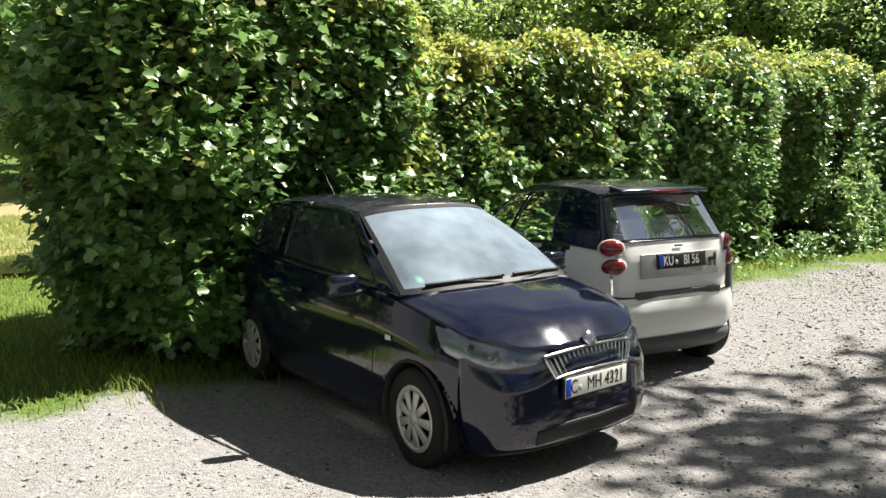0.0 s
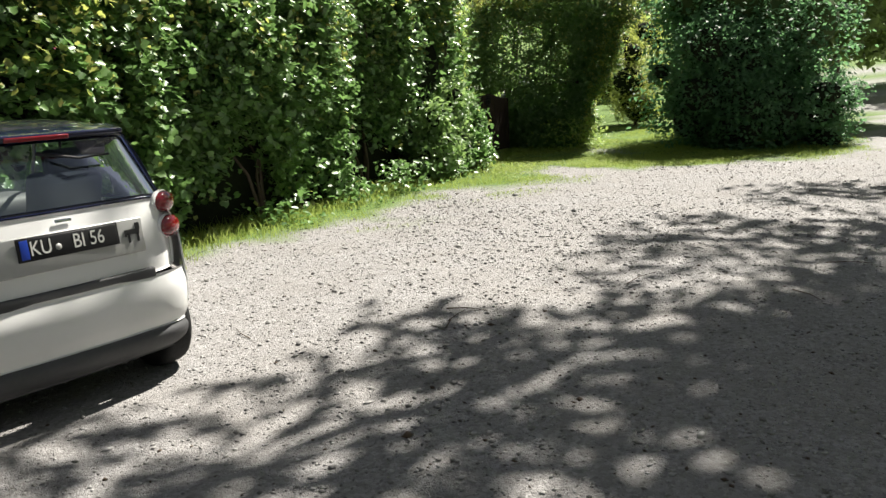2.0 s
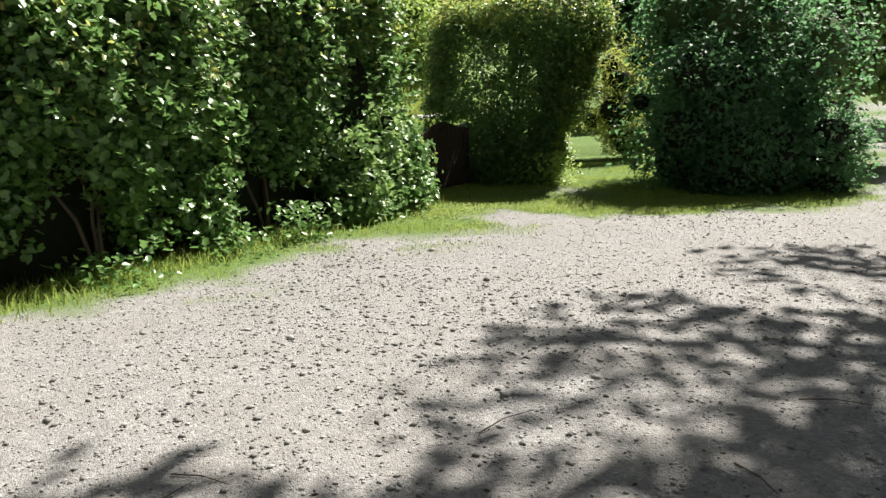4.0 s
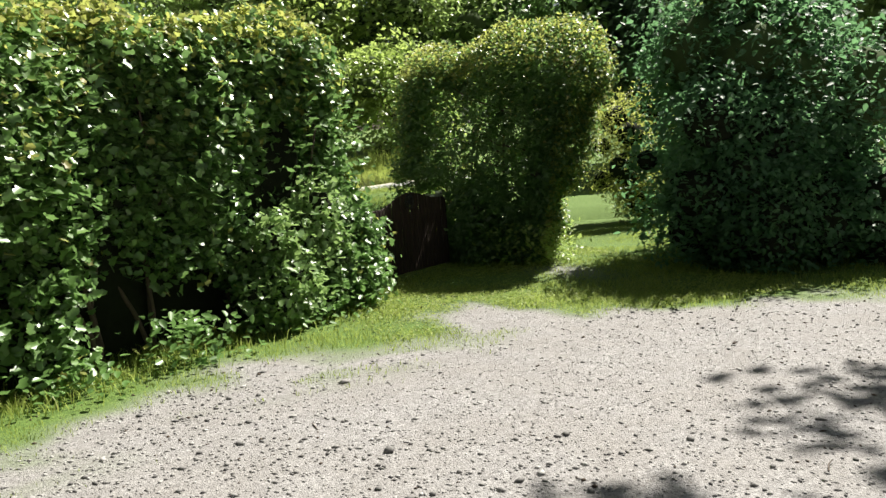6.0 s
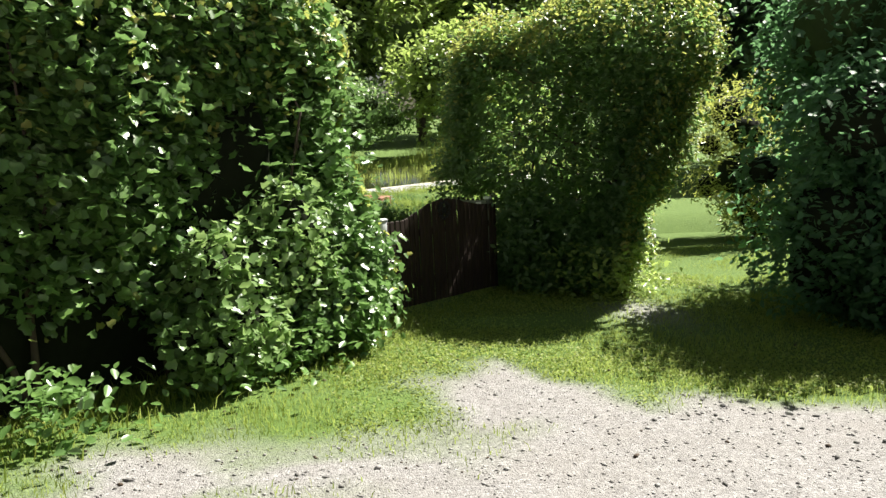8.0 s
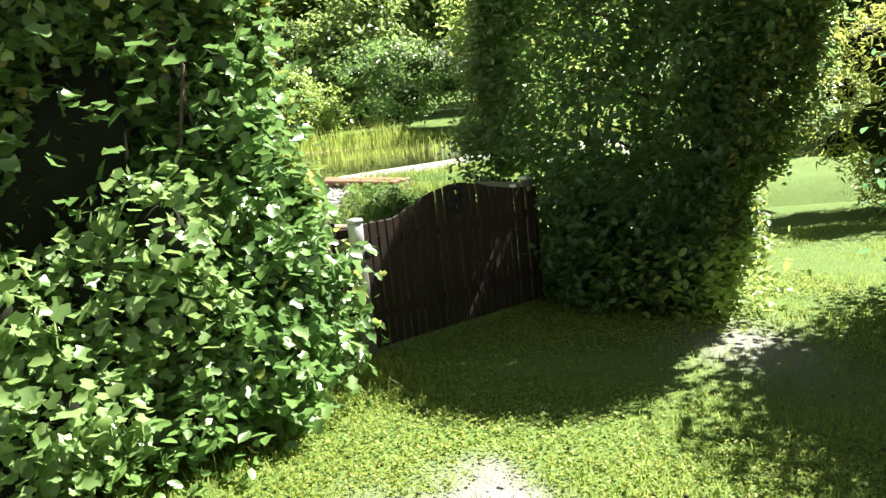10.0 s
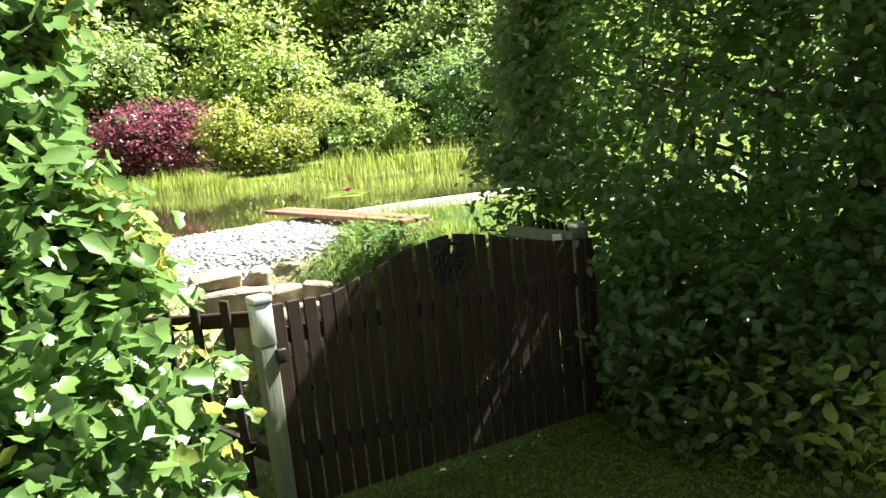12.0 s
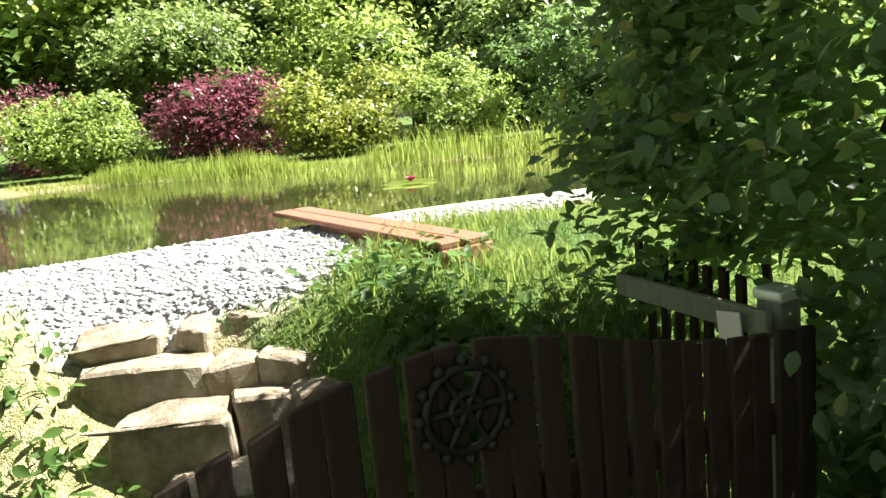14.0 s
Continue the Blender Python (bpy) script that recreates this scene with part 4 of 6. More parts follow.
    # grille: black backing, bright frame, upright slats
    gr = empty("grille")
    gr.parent = car
    gr.matrix_local = pose(1.905, 0, 0.648, 0, -16, 0)
    bm = bmesh.new()

    def grill_y(f, z):
        return f * (0.36 - 0.06 * (0.06 - z) / 0.12)
    rows = []
    for z in (-0.06, 0.0, 0.06):
        rows.append([(-0.02 - 0.16 * (grill_y(f, z)) ** 2, grill_y(f, z), z + 0.012 * (1 - f * f)) for f in np.linspace(-1, 1, 13)])
    bk = sheet("grille_back", np.array(rows), M_PLASTIC, gr, thick=0)
    for i in range(19):
        f = -0.94 + 1.88 * i / 18
        b = bmesh.new()
        pts = [(0.012 - 0.16 * grill_y(f, z) ** 2, grill_y(f, z), z + 0.012 * (1 - f * f)) for z in (-0.052, 0.0, 0.052)]
        tube(b, pts, 0.0075, 0.0075, 5)
        part("slat", b, M_CHROME, gr)
    for z in (-0.062, 0.064):
        b = bmesh.new()
        tube(b, [(0.012 - 0.16 * grill_y(f, z) ** 2, grill_y(f, z), z + 0.012 * (1 - f * f)) for f in np.linspace(-1, 1, 15)], 0.011, 0.011, 6)
        part("grille_trim", b, M_CHROME, gr)
    for f in (-1, 1):
        b = bmesh.new()
        tube(b, [(0.012 - 0.16 * grill_y(f, z) ** 2, grill_y(f, z), z) for z in (-0.062, 0.0, 0.064)], 0.011, 0.011, 6)
        part("grille_trim", b, M_CHROME, gr)
    em = part("emblem", lathe([(0.001, 0.014), (0.03, 0.012), (0.044, 0.006), (0.047, -0.012)], 24), M_CHROME, car, "round bright emblem")
    em.matrix_local = pose(1.892, 0, 0.768, 0, 0, -90) @ pose(0, 0, 0, 38, 0, 0)
    plate(car, Matrix.Translation((1.945, 0, 0.53)) @ Matrix(((0, 0, 1, 0), (1, 0, 0, 0), (0, 1, 0, 0), (0, 0, 0, 1))), (("C", -0.19), ("MH 4321", 0.075)))
    b = bmesh.new()
    tube(b, [(-1.2, 0, 1.44), (-1.33, 0, 1.56), (-1.43, 0, 1.66)], 0.006, 0.002, 5)
    part("aerial", b, M_PLASTIC, car)
    st = part("badge", lathe([(0.001, 0.002), (0.035, 0.0015), (0.036, 0)], 18), M_STICKER, car, "round green badge inside the windscreen")
    st.matrix_local = pose(0.93, -0.56, 1.03, 0, 0, -90) @ pose(0, 0, 0, 55, 0, 0)
    return car


def micro_car():
    car = empty("car", car_pose(1.835, 6.737, 2.066, (1.057, 1.057, 1.057), 0.146), label="white two-seat micro car with dark cabin, parked by the hedge", category="car")
    arches = [(0.0, 0.3, 0.345), (1.867, 0.3, 0.335)]
    for s in (1, -1):
        # body side below the windows
        xs = [-0.3, -0.12, 0.2, 0.55, 0.95, 1.4, 1.75, 2.05, 2.25]
        ym = [0.7, 0.76, 0.78, 0.765, 0.755, 0.755, 0.77, 0.75, 0.64]
        bl = [1.06, 1.065, 1.07, 1.05, 1.02, 0.99, 0.95, 0.88, 0.8]
        net = []
        for f, dy in ((0, -0.06), (0.18, -0.01), (0.4, 0.005), (0.65, 0.0), (0.85, -0.02), (1, -0.07)):
            net.append([(x, y + dy, 0.22 + (b - 0.22) * f) for x, y, b in zip(xs, ym, bl)])
        g = surface(net, 7, 10)
        cols = 8 * 10

        def cell(r, c):
            lo = 0.345 + 0.16 * (1 - r)
            return (c > lo - 0.12) & (c < lo + 0.03)
        sheet("rear_wing", g, M_WHITE, car, side=s, arch=arches, keep=lambda r, c: ~cell(r, c) & (c < 0.4))
        sheet("safety_cell_side", g, M_CELL, car, side=s, arch=arches, keep=cell, label="dark safety cell frame")
        sheet("door", g, M_WHITE, car, side=s, arch=arches, keep=lambda r, c: ~cell(r, c) & (c >= 0.4) & (c < 0.74) & (r > 0.06))
        sheet("front_wing", g, M_WHITE, car, side=s, arch=arches, keep=lambda r, c: c >= 0.745)
        vent = part("side_vent", box_bm(0.05, 0.02, 0.16, 0.008), M_PLASTIC, car, "black side air vent")
        vent.matrix_local = pose(0.3, s * 0.782, 0.92, 0, 32, 0)
        for ax, az, rad in arches:
            bm = bmesh.new()
            pr = [(rad + 0.004, 0.71), (rad, 0.745), (rad - 0.015, 0.742), (rad - 0.02, 0.65), (rad - 0.02, 0.4)]
            prev = None
            for k in range(27):
                t = radians(-16 + (212 if ax > 1 else 122) * k / 26)
                ring = [bm.verts.new((ax + r * math.cos(t), s * y, az + r * math.sin(t))) for r, y in pr]
                if prev:
                    for a in range(len(pr) - 1):
                        bm.faces.new((prev[a], prev[a + 1], ring[a + 1], ring[a]))
                prev = ring
            bmesh.ops.recalc_face_normals(bm, faces=bm.faces)
            part("wheel_arch", bm, M_PLASTIC, car)
        wheel(car, 0.0, s * 0.635, 0.3, 0.19, 0.2, 6)
        wheel(car, 1.867, s * 0.64, 0.29, 0.17, 0.195, 6)
        # cabin side
        bx = [-0.2, 0.15, 0.45, 0.85, 1.25, 1.62, 1.86]
        bz = [1.055, 1.07, 1.065, 1.035, 1.01, 0.985, 0.965]
        by = [0.66, 0.7, 0.7, 0.69, 0.685, 0.69, 0.68]
        tx = [0.0, 0.2, 0.42, 0.66, 0.9, 1.08, 1.2]
        tz = [1.5, 1.535, 1.55, 1.552, 1.535, 1.505, 1.465]
        ty = [0.57, 0.575, 0.58, 0.58, 0.575, 0.565, 0.55]
        rows = []
        for f, bulge in ((0, 0), (0.35, 0.025), (0.7, 0.022), (1, 0)):
            rows.append([(b + (t - b) * f, yb + (yt - yb) * f + bulge, zb + (zt - zb) * f) for b, t, yb, yt, zb, zt in zip(bx, tx, by, ty, bz, tz)])
        gh = surface(rows, 7, 10)

        def win(r, c):
            return (c > 0.33) & (c < 0.93) & (r > 0.04) & (r < 0.86) & ~((c > 0.62) & (c < 0.65))
        sheet("cabin_side", gh, M_CELL, car, side=s, keep=lambda r, c: ~win(r, c))
        sheet("door_window", gh, M_GLASS, car, side=s, keep=win, lift=-0.006 * s, thick=0).visible_shadow = False
        bm = box_bm(0.13, 0.2, 0.16, 0.055, (0, 0, 0), 3)
        mo = part("door_mirror", bm, M_CELL, car, "black rounded door mirror")
        mo.matrix_local = Matrix.Translation((1.42, s * 0.9, 1.05))
        part("mirror_glass", box_bm(0.006, 0.15, 0.11, 0.002, (-0.067, 0, 0)), M_CHROME, mo)
        part("mirror_foot", box_bm(0.05, 0.16, 0.035, 0.012, (0.02, -s * 0.13, -0.06)), M_PLASTIC, mo)
        # rear lower: tailgate, bumper, lip
        tg = [[(-0.37, 0.0, 0.7), (-0.365, 0.3, 0.7), (-0.335, 0.545, 0.7), (-0.25, 0.66, 0.71)],
              [(-0.372, 0.0, 0.8), (-0.367, 0.3, 0.8), (-0.335, 0.545, 0.8), (-0.25, 0.665, 0.8)],
              [(-0.355, 0.0, 0.98), (-0.35, 0.3, 0.98), (-0.32, 0.55, 0.98), (-0.22, 0.67, 0.98)],
              [(-0.31, 0.0, 1.13), (-0.305, 0.3, 1.13), (-0.275, 0.55, 1.125), (-0.18, 0.66, 1.1)]]
        tgs = surface(tg, 6, 7)
        if s > 0:
            sheet("tailgate", full(tgs), M_WHITE, car, keep=lambda r, c: abs(2 * c - 1) < 0.905)
        sheet("rear_corner", tgs, M_WHITE, car, side=s, keep=lambda r, c: c >= 0.86)
        bp = []
        for z, dx in ((0.36, 0.01), (0.45, -0.025), (0.58, -0.035), (0.69, -0.01)):
            bp.append([(-0.38 + dx, 0.0, z), (-0.372 + dx, 0.3, z), (-0.345 + dx, 0.58, z), (-0.24 + dx, 0.73, z), (-0.07 + dx * 0.4, 0.785, z)])
        if s > 0:
            sheet("rear_bumper", full(surface(bp, 6, 8)), M_WHITE, car)
        lp = []
        for z, dx in ((0.2, 0.06), (0.25, -0.0), (0.31, -0.02), (0.355, 0.0)):
            lp.append([(-0.37 + dx, 0.0, z), (-0.362 + dx, 0.3, z), (-0.34 + dx, 0.58, z), (-0.235 + dx, 0.73, z), (-0.09 + dx * 0.4, 0.785, z)])
        if s > 0:
            sheet("bumper_lip", full(surface(lp, 5, 8)), M_GREYPL, car)
        sn = part("parking_sensor", lathe([(0.001, 0.006), (0.015, 0.005), (0.017, 0)], 16), M_PLASTIC, car)
        sn.matrix_local = pose(-0.405 + 0.02, s * 0.44, 0.47, 0, 0, 90)
        for z, dx in ((1.09, 0.0), (0.945, -0.03)):
            b = bmesh.new()
            bmesh.ops.create_uvsphere(b, u_segments=24, v_segments=14, radius=1)
            bmesh.ops.scale(b, vec=(0.05, 0.098, 0.066), verts=b.verts)
            lamp = part("tail_lamp", b, M_RED, car, "red oval tail lamp")
            lamp.matrix_local = pose(-0.255 + dx, s * 0.645, z, 0, 0, s * 32 * -1)
            b = lathe([(0.084, 0.0), (0.098, 0.012), (0.108, 0.0), (0.1, -0.02)], 28)
            o = part("lamp_rim", b, M_WHITE, lamp)
            o.matrix_local = pose(0.012, 0, 0, 0, 0, 90) @ Matrix.Diagonal((1.0, 1.0, 0.68, 1))
        # rear glass and its dark frame
        rg = [[(-0.305, 0.0, 1.135), (-0.3, 0.3, 1.135), (-0.275, 0.57, 1.13), (-0.19, 0.675, 1.1)],
              [(-0.2, 0.0, 1.3), (-0.195, 0.28, 1.3), (-0.17, 0.53, 1.295), (-0.1, 0.635, 1.27)],
              [(-0.06, 0.0, 1.515), (-0.055, 0.26, 1.513), (-0.035, 0.48, 1.508), (0.0, 0.575, 1.5)]]
        rgs = surface(rg, 9, 8)
        if s > 0:
            sheet("rear_window_frame", full(rgs), M_CELL, car, keep=lambda r, c: (abs(2 * c - 1) > 0.86) | (r > 0.9) | (r < 0.03))
            sheet("rear_window", full(rgs), M_GLASS, car, keep=lambda r, c: (abs(2 * c - 1) <= 0.88) & (r <= 0.92), lift=-0.004, thick=0).visible_shadow = False
        roof = [[(-0.15, 0.0, 1.53), (-0.145, 0.26, 1.528), (-0.11, 0.48, 1.52), (0.0, 0.575, 1.5)],
                [(0.12, 0.0, 1.585), (0.12, 0.26, 1.583), (0.14, 0.46, 1.572), (0.2, 0.58, 1.538)],
                [(0.6, 0.0, 1.61), (0.6, 0.27, 1.607), (0.6, 0.47, 1.59), (0.62, 0.585, 1.555)],
                [(1.0, 0.0, 1.575), (1.0, 0.26, 1.572), (0.98, 0.45, 1.56), (0.95, 0.576, 1.532)],
                [(1.3, 0.0, 1.5), (1.29, 0.25, 1.498), (1.26, 0.43, 1.485), (1.2, 0.555, 1.467)]]
        if s > 0:
            sheet("roof", full(surface(roof, 6, 6)), M_ROOF, car, "dark grey roof")
        if s > 0:
            sheet("windscreen", full(surface([[(1.3, 0.0, 1.5), (1.29, 0.25, 1.498), (1.2, 0.555, 1.467)], [(1.72, 0.0, 1.2), (1.7, 0.3, 1.2), (1.55, 0.62, 1.2)],
                                     [(2.05, 0.0, 0.94), (2.02, 0.35, 0.94), (1.86, 0.68, 0.95)]], 6, 6)), M_GLASS, car, thick=0).visible_shadow = False
        if s > 0:
            sheet("front_panel", full(surface([[(2.05, 0.0, 0.94), (2.02, 0.35, 0.93), (1.88, 0.66, 0.93)], [(2.27, 0.0, 0.78), (2.24, 0.35, 0.78), (2.1, 0.62, 0.78)],
                                      [(2.35, 0.0, 0.45), (2.32, 0.35, 0.45), (2.22, 0.63, 0.45)], [(2.3, 0.0, 0.22), (2.27, 0.33, 0.22), (2.18, 0.6, 0.22)]], 5, 5)), M_WHITE, car)
        seat = part("seat", box_bm(0.5, 0.46, 0.16, 0.06, (0, 0, 0), 3), M_SEAT, car)
        seat.matrix_local = Matrix.Translation((0.78, s * 0.34, 0.6))
        part("seat_back", box_bm(0.14, 0.44, 0.7, 0.06, (0, 0, 0.35), 3), M_SEAT, seat).matrix_local = pose(-0.26, 0, 0.02, 0, -18, 0)
        part("headrest", box_bm(0.1, 0.26, 0.18, 0.045, (0, 0, 0), 3), M_SEAT, seat).matrix_local = Matrix.Translation((-0.5, 0, 0.74))
    part("underbody", box_bm(2.3, 1.2, 0.3, 0.05, (0.95, 0, 0.36)), M_PLASTIC, car)
    part("load_floor", box_bm(0.55, 1.2, 0.12, 0.04, (0.05, 0, 0.88)), M_SEAT, car)
    part("dashboard", box_bm(0.45, 1.3, 0.26, 0.1, (1.62, 0, 0.92), 3), M_GREYPL, car)
    b = bmesh.new()
    tube(b, [(0.185 * math.cos(t), 0.185 * math.sin(t), 0) for t in np.linspace(0, 6.283, 25)], 0.015, 0.015, 6)
    sw = part("steering_wheel", b, M_PLASTIC, car)
    sw.matrix_local = pose(1.27, 0.34, 1.03, 0, -65, 0)
    part("wheel_spoke", box_bm(0.05, 0.34, 0.02, 0.008), M_PLASTIC, sw)
    rec = part("plate_recess", box_bm(0.02, 0.86, 0.2, 0.008), M_GREYTRIM, car, "grey recessed panel round the plate")
    rec.matrix_local = pose(-0.362, 0, 0.94, 0, 7, 0)
    led = part("tailgate_step", box_bm(0.04, 0.94, 0.06, 0.012), M_GREYPL, car)
    led.matrix_local = pose(-0.365, 0, 0.705)
    plate(car, pose(-0.378, 0, 0.975, 0, 7, 0) @ Matrix(((0, 0, -1, 0), (-1, 0, 0, 0), (0, 1, 0, 0), (0, 0, 0, 1))), (("KU", -0.155), ("BI 56", 0.1)), M_PLASTIC, M_PLATE, True, -0.065, "dark number plate with pale letters")
    lo = part("brand_bar", box_bm(0.006, 0.09, 0.018, 0.002), M_CHROME, car)
    lo.matrix_local = pose(-0.335, 0, 1.09, 0, 15, 0)
    hr = bmesh.new()
    for bx_, by_, sx, sy in ((0, 0, 0.075, 0.03), (0.03, 0.028, 0.025, 0.04), (-0.028, -0.035, 0.012, 0.05), (0.026, -0.035, 0.012, 0.05), (-0.045, -0.005, 0.012, 0.04)):
        bmesh.ops.create_cube(hr, size=1, matrix=Matrix.Translation((0, -bx_, by_)) @ Matrix.Diagonal((0.004, sx, sy, 1)))
    o = part("sticker", hr, M_INK, car, "small black sticker", smooth=False)
    o.matrix_local = pose(-0.372, -0.365, 0.965, 0, 7, 0)
    sp = part("roof_spoiler", box_bm(0.16, 0.98, 0.03, 0.013, (0, 0, 0), 3), M_CELL, car)
    sp.matrix_local = pose(-0.1, 0, 1.545, 0, -10, 0)
    part("brake_lamp", box_bm(0.02, 0.34, 0.026, 0.006, (-0.078, 0, -0.006)), M_RED, sp, "red high brake lamp")
    b = bmesh.new()
    tube(b, [(-0.13, 0.0, 1.44), (-0.2, -0.2, 1.4), (-0.19, -0.38, 1.405)], 0.01, 0.006, 5)
    part("wiper", b, M_PLASTIC, car)
    return car


small_car()
micro_car()


# ---- shrubs beside the gravel and trees all round ----
tree("shrub", "dense blue-green shrub at the edge of the gravel", 15.7, 15.6, 4.9, 1.9, 0.0, 42000, 21, 0.11, M_LEAF_BLUE, 44, 0.1, T_FAR, "shrub", core=0.55)
tree("shrub", "low blue-green shrub at the edge of the gravel", 13.9, 14.6, 2.7, 1.3, -0.5, 20000, 22, 0.09, M_LEAF_BLUE, 26, 0.06, T_FAR, "shrub", core=0.55)
tree("shrub", "low green shrub at the edge of the gravel", 15.9, 14.2, 2.1, 1.4, -0.5, 13000, 23, 0.09, M_LEAF_BLUE, 26, 0.06, T_FAR, "shrub", core=0.55)
tree("shrub", "yellow-green shrub beside the lawn", 17.2, 21.5, 3.4, 1.5, 0.0, 9000, 24, 0.12, M_LEAF_YELLOW, 20, 0.06, T_NARROW, "shrub", core=0.5)
tree("tree", "broad tree whose crown shades the gravel", 24.2, 8.8, 16.6, 4.0, 10.4, 5200, 31, 0.25, M_LEAF, 20, 0.26, T_FAR, "tree", (-3.6, 3.0), small=0.36)
tree("tree", "tall tree with an open crown over the gravel", 19.8, 4.6, 15.8, 3.5, 10.4, 5000, 32, 0.25, M_LEAF, 17, 0.24, T_FAR, "tree", (-3.4, 3.9), small=0.36)
tree("tree", "slender tree leaning over the parking place", 16.2, 6.2, 14.8, 3.2, 10.6, 3300, 33, 0.24, M_LEAF, 16, 0.2, T_FAR, "tree", (-2.8, 3.1), small=0.36)
for s_, o_, h, sp, sd in ((1.45, 0.36, 1.1, 0.4, 41), (1.85, 0.45, 1.6, 0.6, 42), (2.6, 0.48, 1.2, 0.5, 43)):
    bx, by = hedge_foot(s_, o_)
    tree("bramble", "pale green leafy bramble at the end of the hedge", bx, by, h, sp, -0.3, 3600, sd, 0.085, M_LEAF_PALE, 22, 0.02, T_MAPLE, "bramble", core=0.45)

WOODS_AND_RING = [  # x, y, height, spread, kind
    (-16, 16, 7, 4.0, 1), (-13, 24, 9, 4.5, 0), (-22, 12, 9, 5, 0), (-9, 31, 12, 5, 2), (-24, 26, 14, 6, 0), (-18, 36, 15, 6, 3),
    (-3, 44, 11, 5.5, 0), (3, 43, 9, 5, 1), (8.5, 44, 11, 5.5, 0), (14, 43, 12, 5, 1), (-9, 46, 13, 6, 3), (19, 42, 13, 5, 0),
    (0, 56, 16, 6, 3), (8, 57, 17, 6, 0), (16, 56, 17, 6, 3), (-12, 58, 18, 7, 0), (25, 52, 17, 6, 0), (24, 42, 11, 4.5, 2),
    (29.5, 41, 12, 4.5, 3), (34, 47, 15, 6, 0), (42, 52, 15, 6, 0), (30, 30, 10, 4, 0), (36, 22, 12, 5, 2),
    (46, 30, 14, 6, 0), (40, 18, 14, 6, 3), (36, 9, 13, 6, 0), (30, 2, 12, 5.5, 1), (21, 17.5, 6.5, 2.4, 0), (33, -10, 13, 6, 0),
    # the last six are unseen, added behind the camera to hold back sky light
    (-12, 37, 11, 5, 1), (-7.5, 40, 10, 4.5, 1), (-7, 52, 15, 6, 0), (-22, 47, 16, 7, 0), (20, -9, 12, 5, 0), (9, -13, 12, 5, 2), (-1, -11, 11, 5, 0), (-10, -8, 12, 5, 2), (-17, 0, 11, 5, 0), (26, -4, 12, 5, 2),
]
for i, (x, y, h, sp, kd) in enumerate(WOODS_AND_RING):
    m = (M_LEAF_WOOD, M_LEAF_LIME, M_LEAF, M_NEEDLE)[kd]
    lab = ("leafy green tree of the wood edge and added unseen ring", "light green bushy tree at the edge of the wood", "dark green tree of the wood and added unseen ring", "tall dark conifer in the wood")[kd]
    far = math.hypot(x - 9, y - 14)
    n = int(11000 if far < 34 else 9000) if y > -3 else 3000
    tree("tree", lab, x, y, h, sp * (0.8 if kd == 3 else 1), 0.6 if kd < 2 else 1.6, n, 100 + i, 0.3 if far < 30 else 0.4, m, 40, 0.2,
         T_DIAMOND, small=0.3, core=0.34)

# behind the pond
tree("shrub", "rounded yellow-green shrub beyond the pond", -1.6, 30.6, 2.1, 1.55, -0.3, 9800, 51, 0.11, M_LEAF_LIME, 26, 0.05, T_DIAMOND, "shrub", core=0.36, small=0.36)
tree("shrub", "dark red-leaved shrub beyond the pond", 1.3, 32.0, 2.3, 1.8, -0.3, 9800, 52, 0.11, M_LEAF_RED, 26, 0.05, T_DIAMOND, "shrub", core=0.36, small=0.36)
tree("shrub", "dark red-leaved shrub beyond the pond", -5.2, 32.8, 2.4, 2.0, -0.3, 8400, 53, 0.11, M_LEAF_RED, 26, 0.05, T_DIAMOND, "shrub", core=0.36, small=0.36)
tree("shrub", "bright yellow-green shrub beyond the pond", 4.4, 31.2, 2.0, 1.5, -0.3, 9800, 54, 0.11, M_LEAF_YELLOW, 26, 0.05, T_DIAMOND, "shrub", core=0.36, small=0.36)
tree("shrub", "yellow-green shrub beyond the pond", 6.6, 32.2, 2.2, 1.5, -0.3, 8400, 55, 0.11, M_LEAF_LIME, 26, 0.05, T_DIAMOND, "shrub", core=0.36, small=0.36)
tree("shrub", "dark green spreading shrub beyond the pond", 9.6, 31.5, 2.6, 2.1, -0.3, 11200, 56, 0.11, M_LEAF_DARK, 22, 0.05, T_DIAMOND, "shrub", core=0.36, small=0.36)
tree("shrub", "tall light green shrub beyond the pond", 2.6, 37.0, 5.2, 3.2, -0.3, 11200, 57, 0.2, M_LEAF_LIME, 24, 0.08, T_DIAMOND, "shrub", core=0.36, small=0.36)
tree("shrub", "tall green shrub beyond the pond", 8.2, 37.5, 5.0, 3.0, -0.3, 12600, 58, 0.2, M_LEAF_WOOD, 24, 0.08, T_DIAMOND, "shrub", core=0.36, small=0.36)
tree("shrub", "tall green shrub beyond the pond", -3.6, 37.5, 5.4, 3.2, -0.3, 12600, 59, 0.2, M_LEAF_WOOD, 24, 0.08, T_DIAMOND, "shrub", core=0.36, small=0.36)
tree("shrub", "light green shrub beside the pond", 13.5, 30.0, 4.6, 2.4, -0.3, 9800, 60, 0.18, M_LEAF_LIME, 24, 0.08, T_DIAMOND, "shrub", core=0.36, small=0.36)


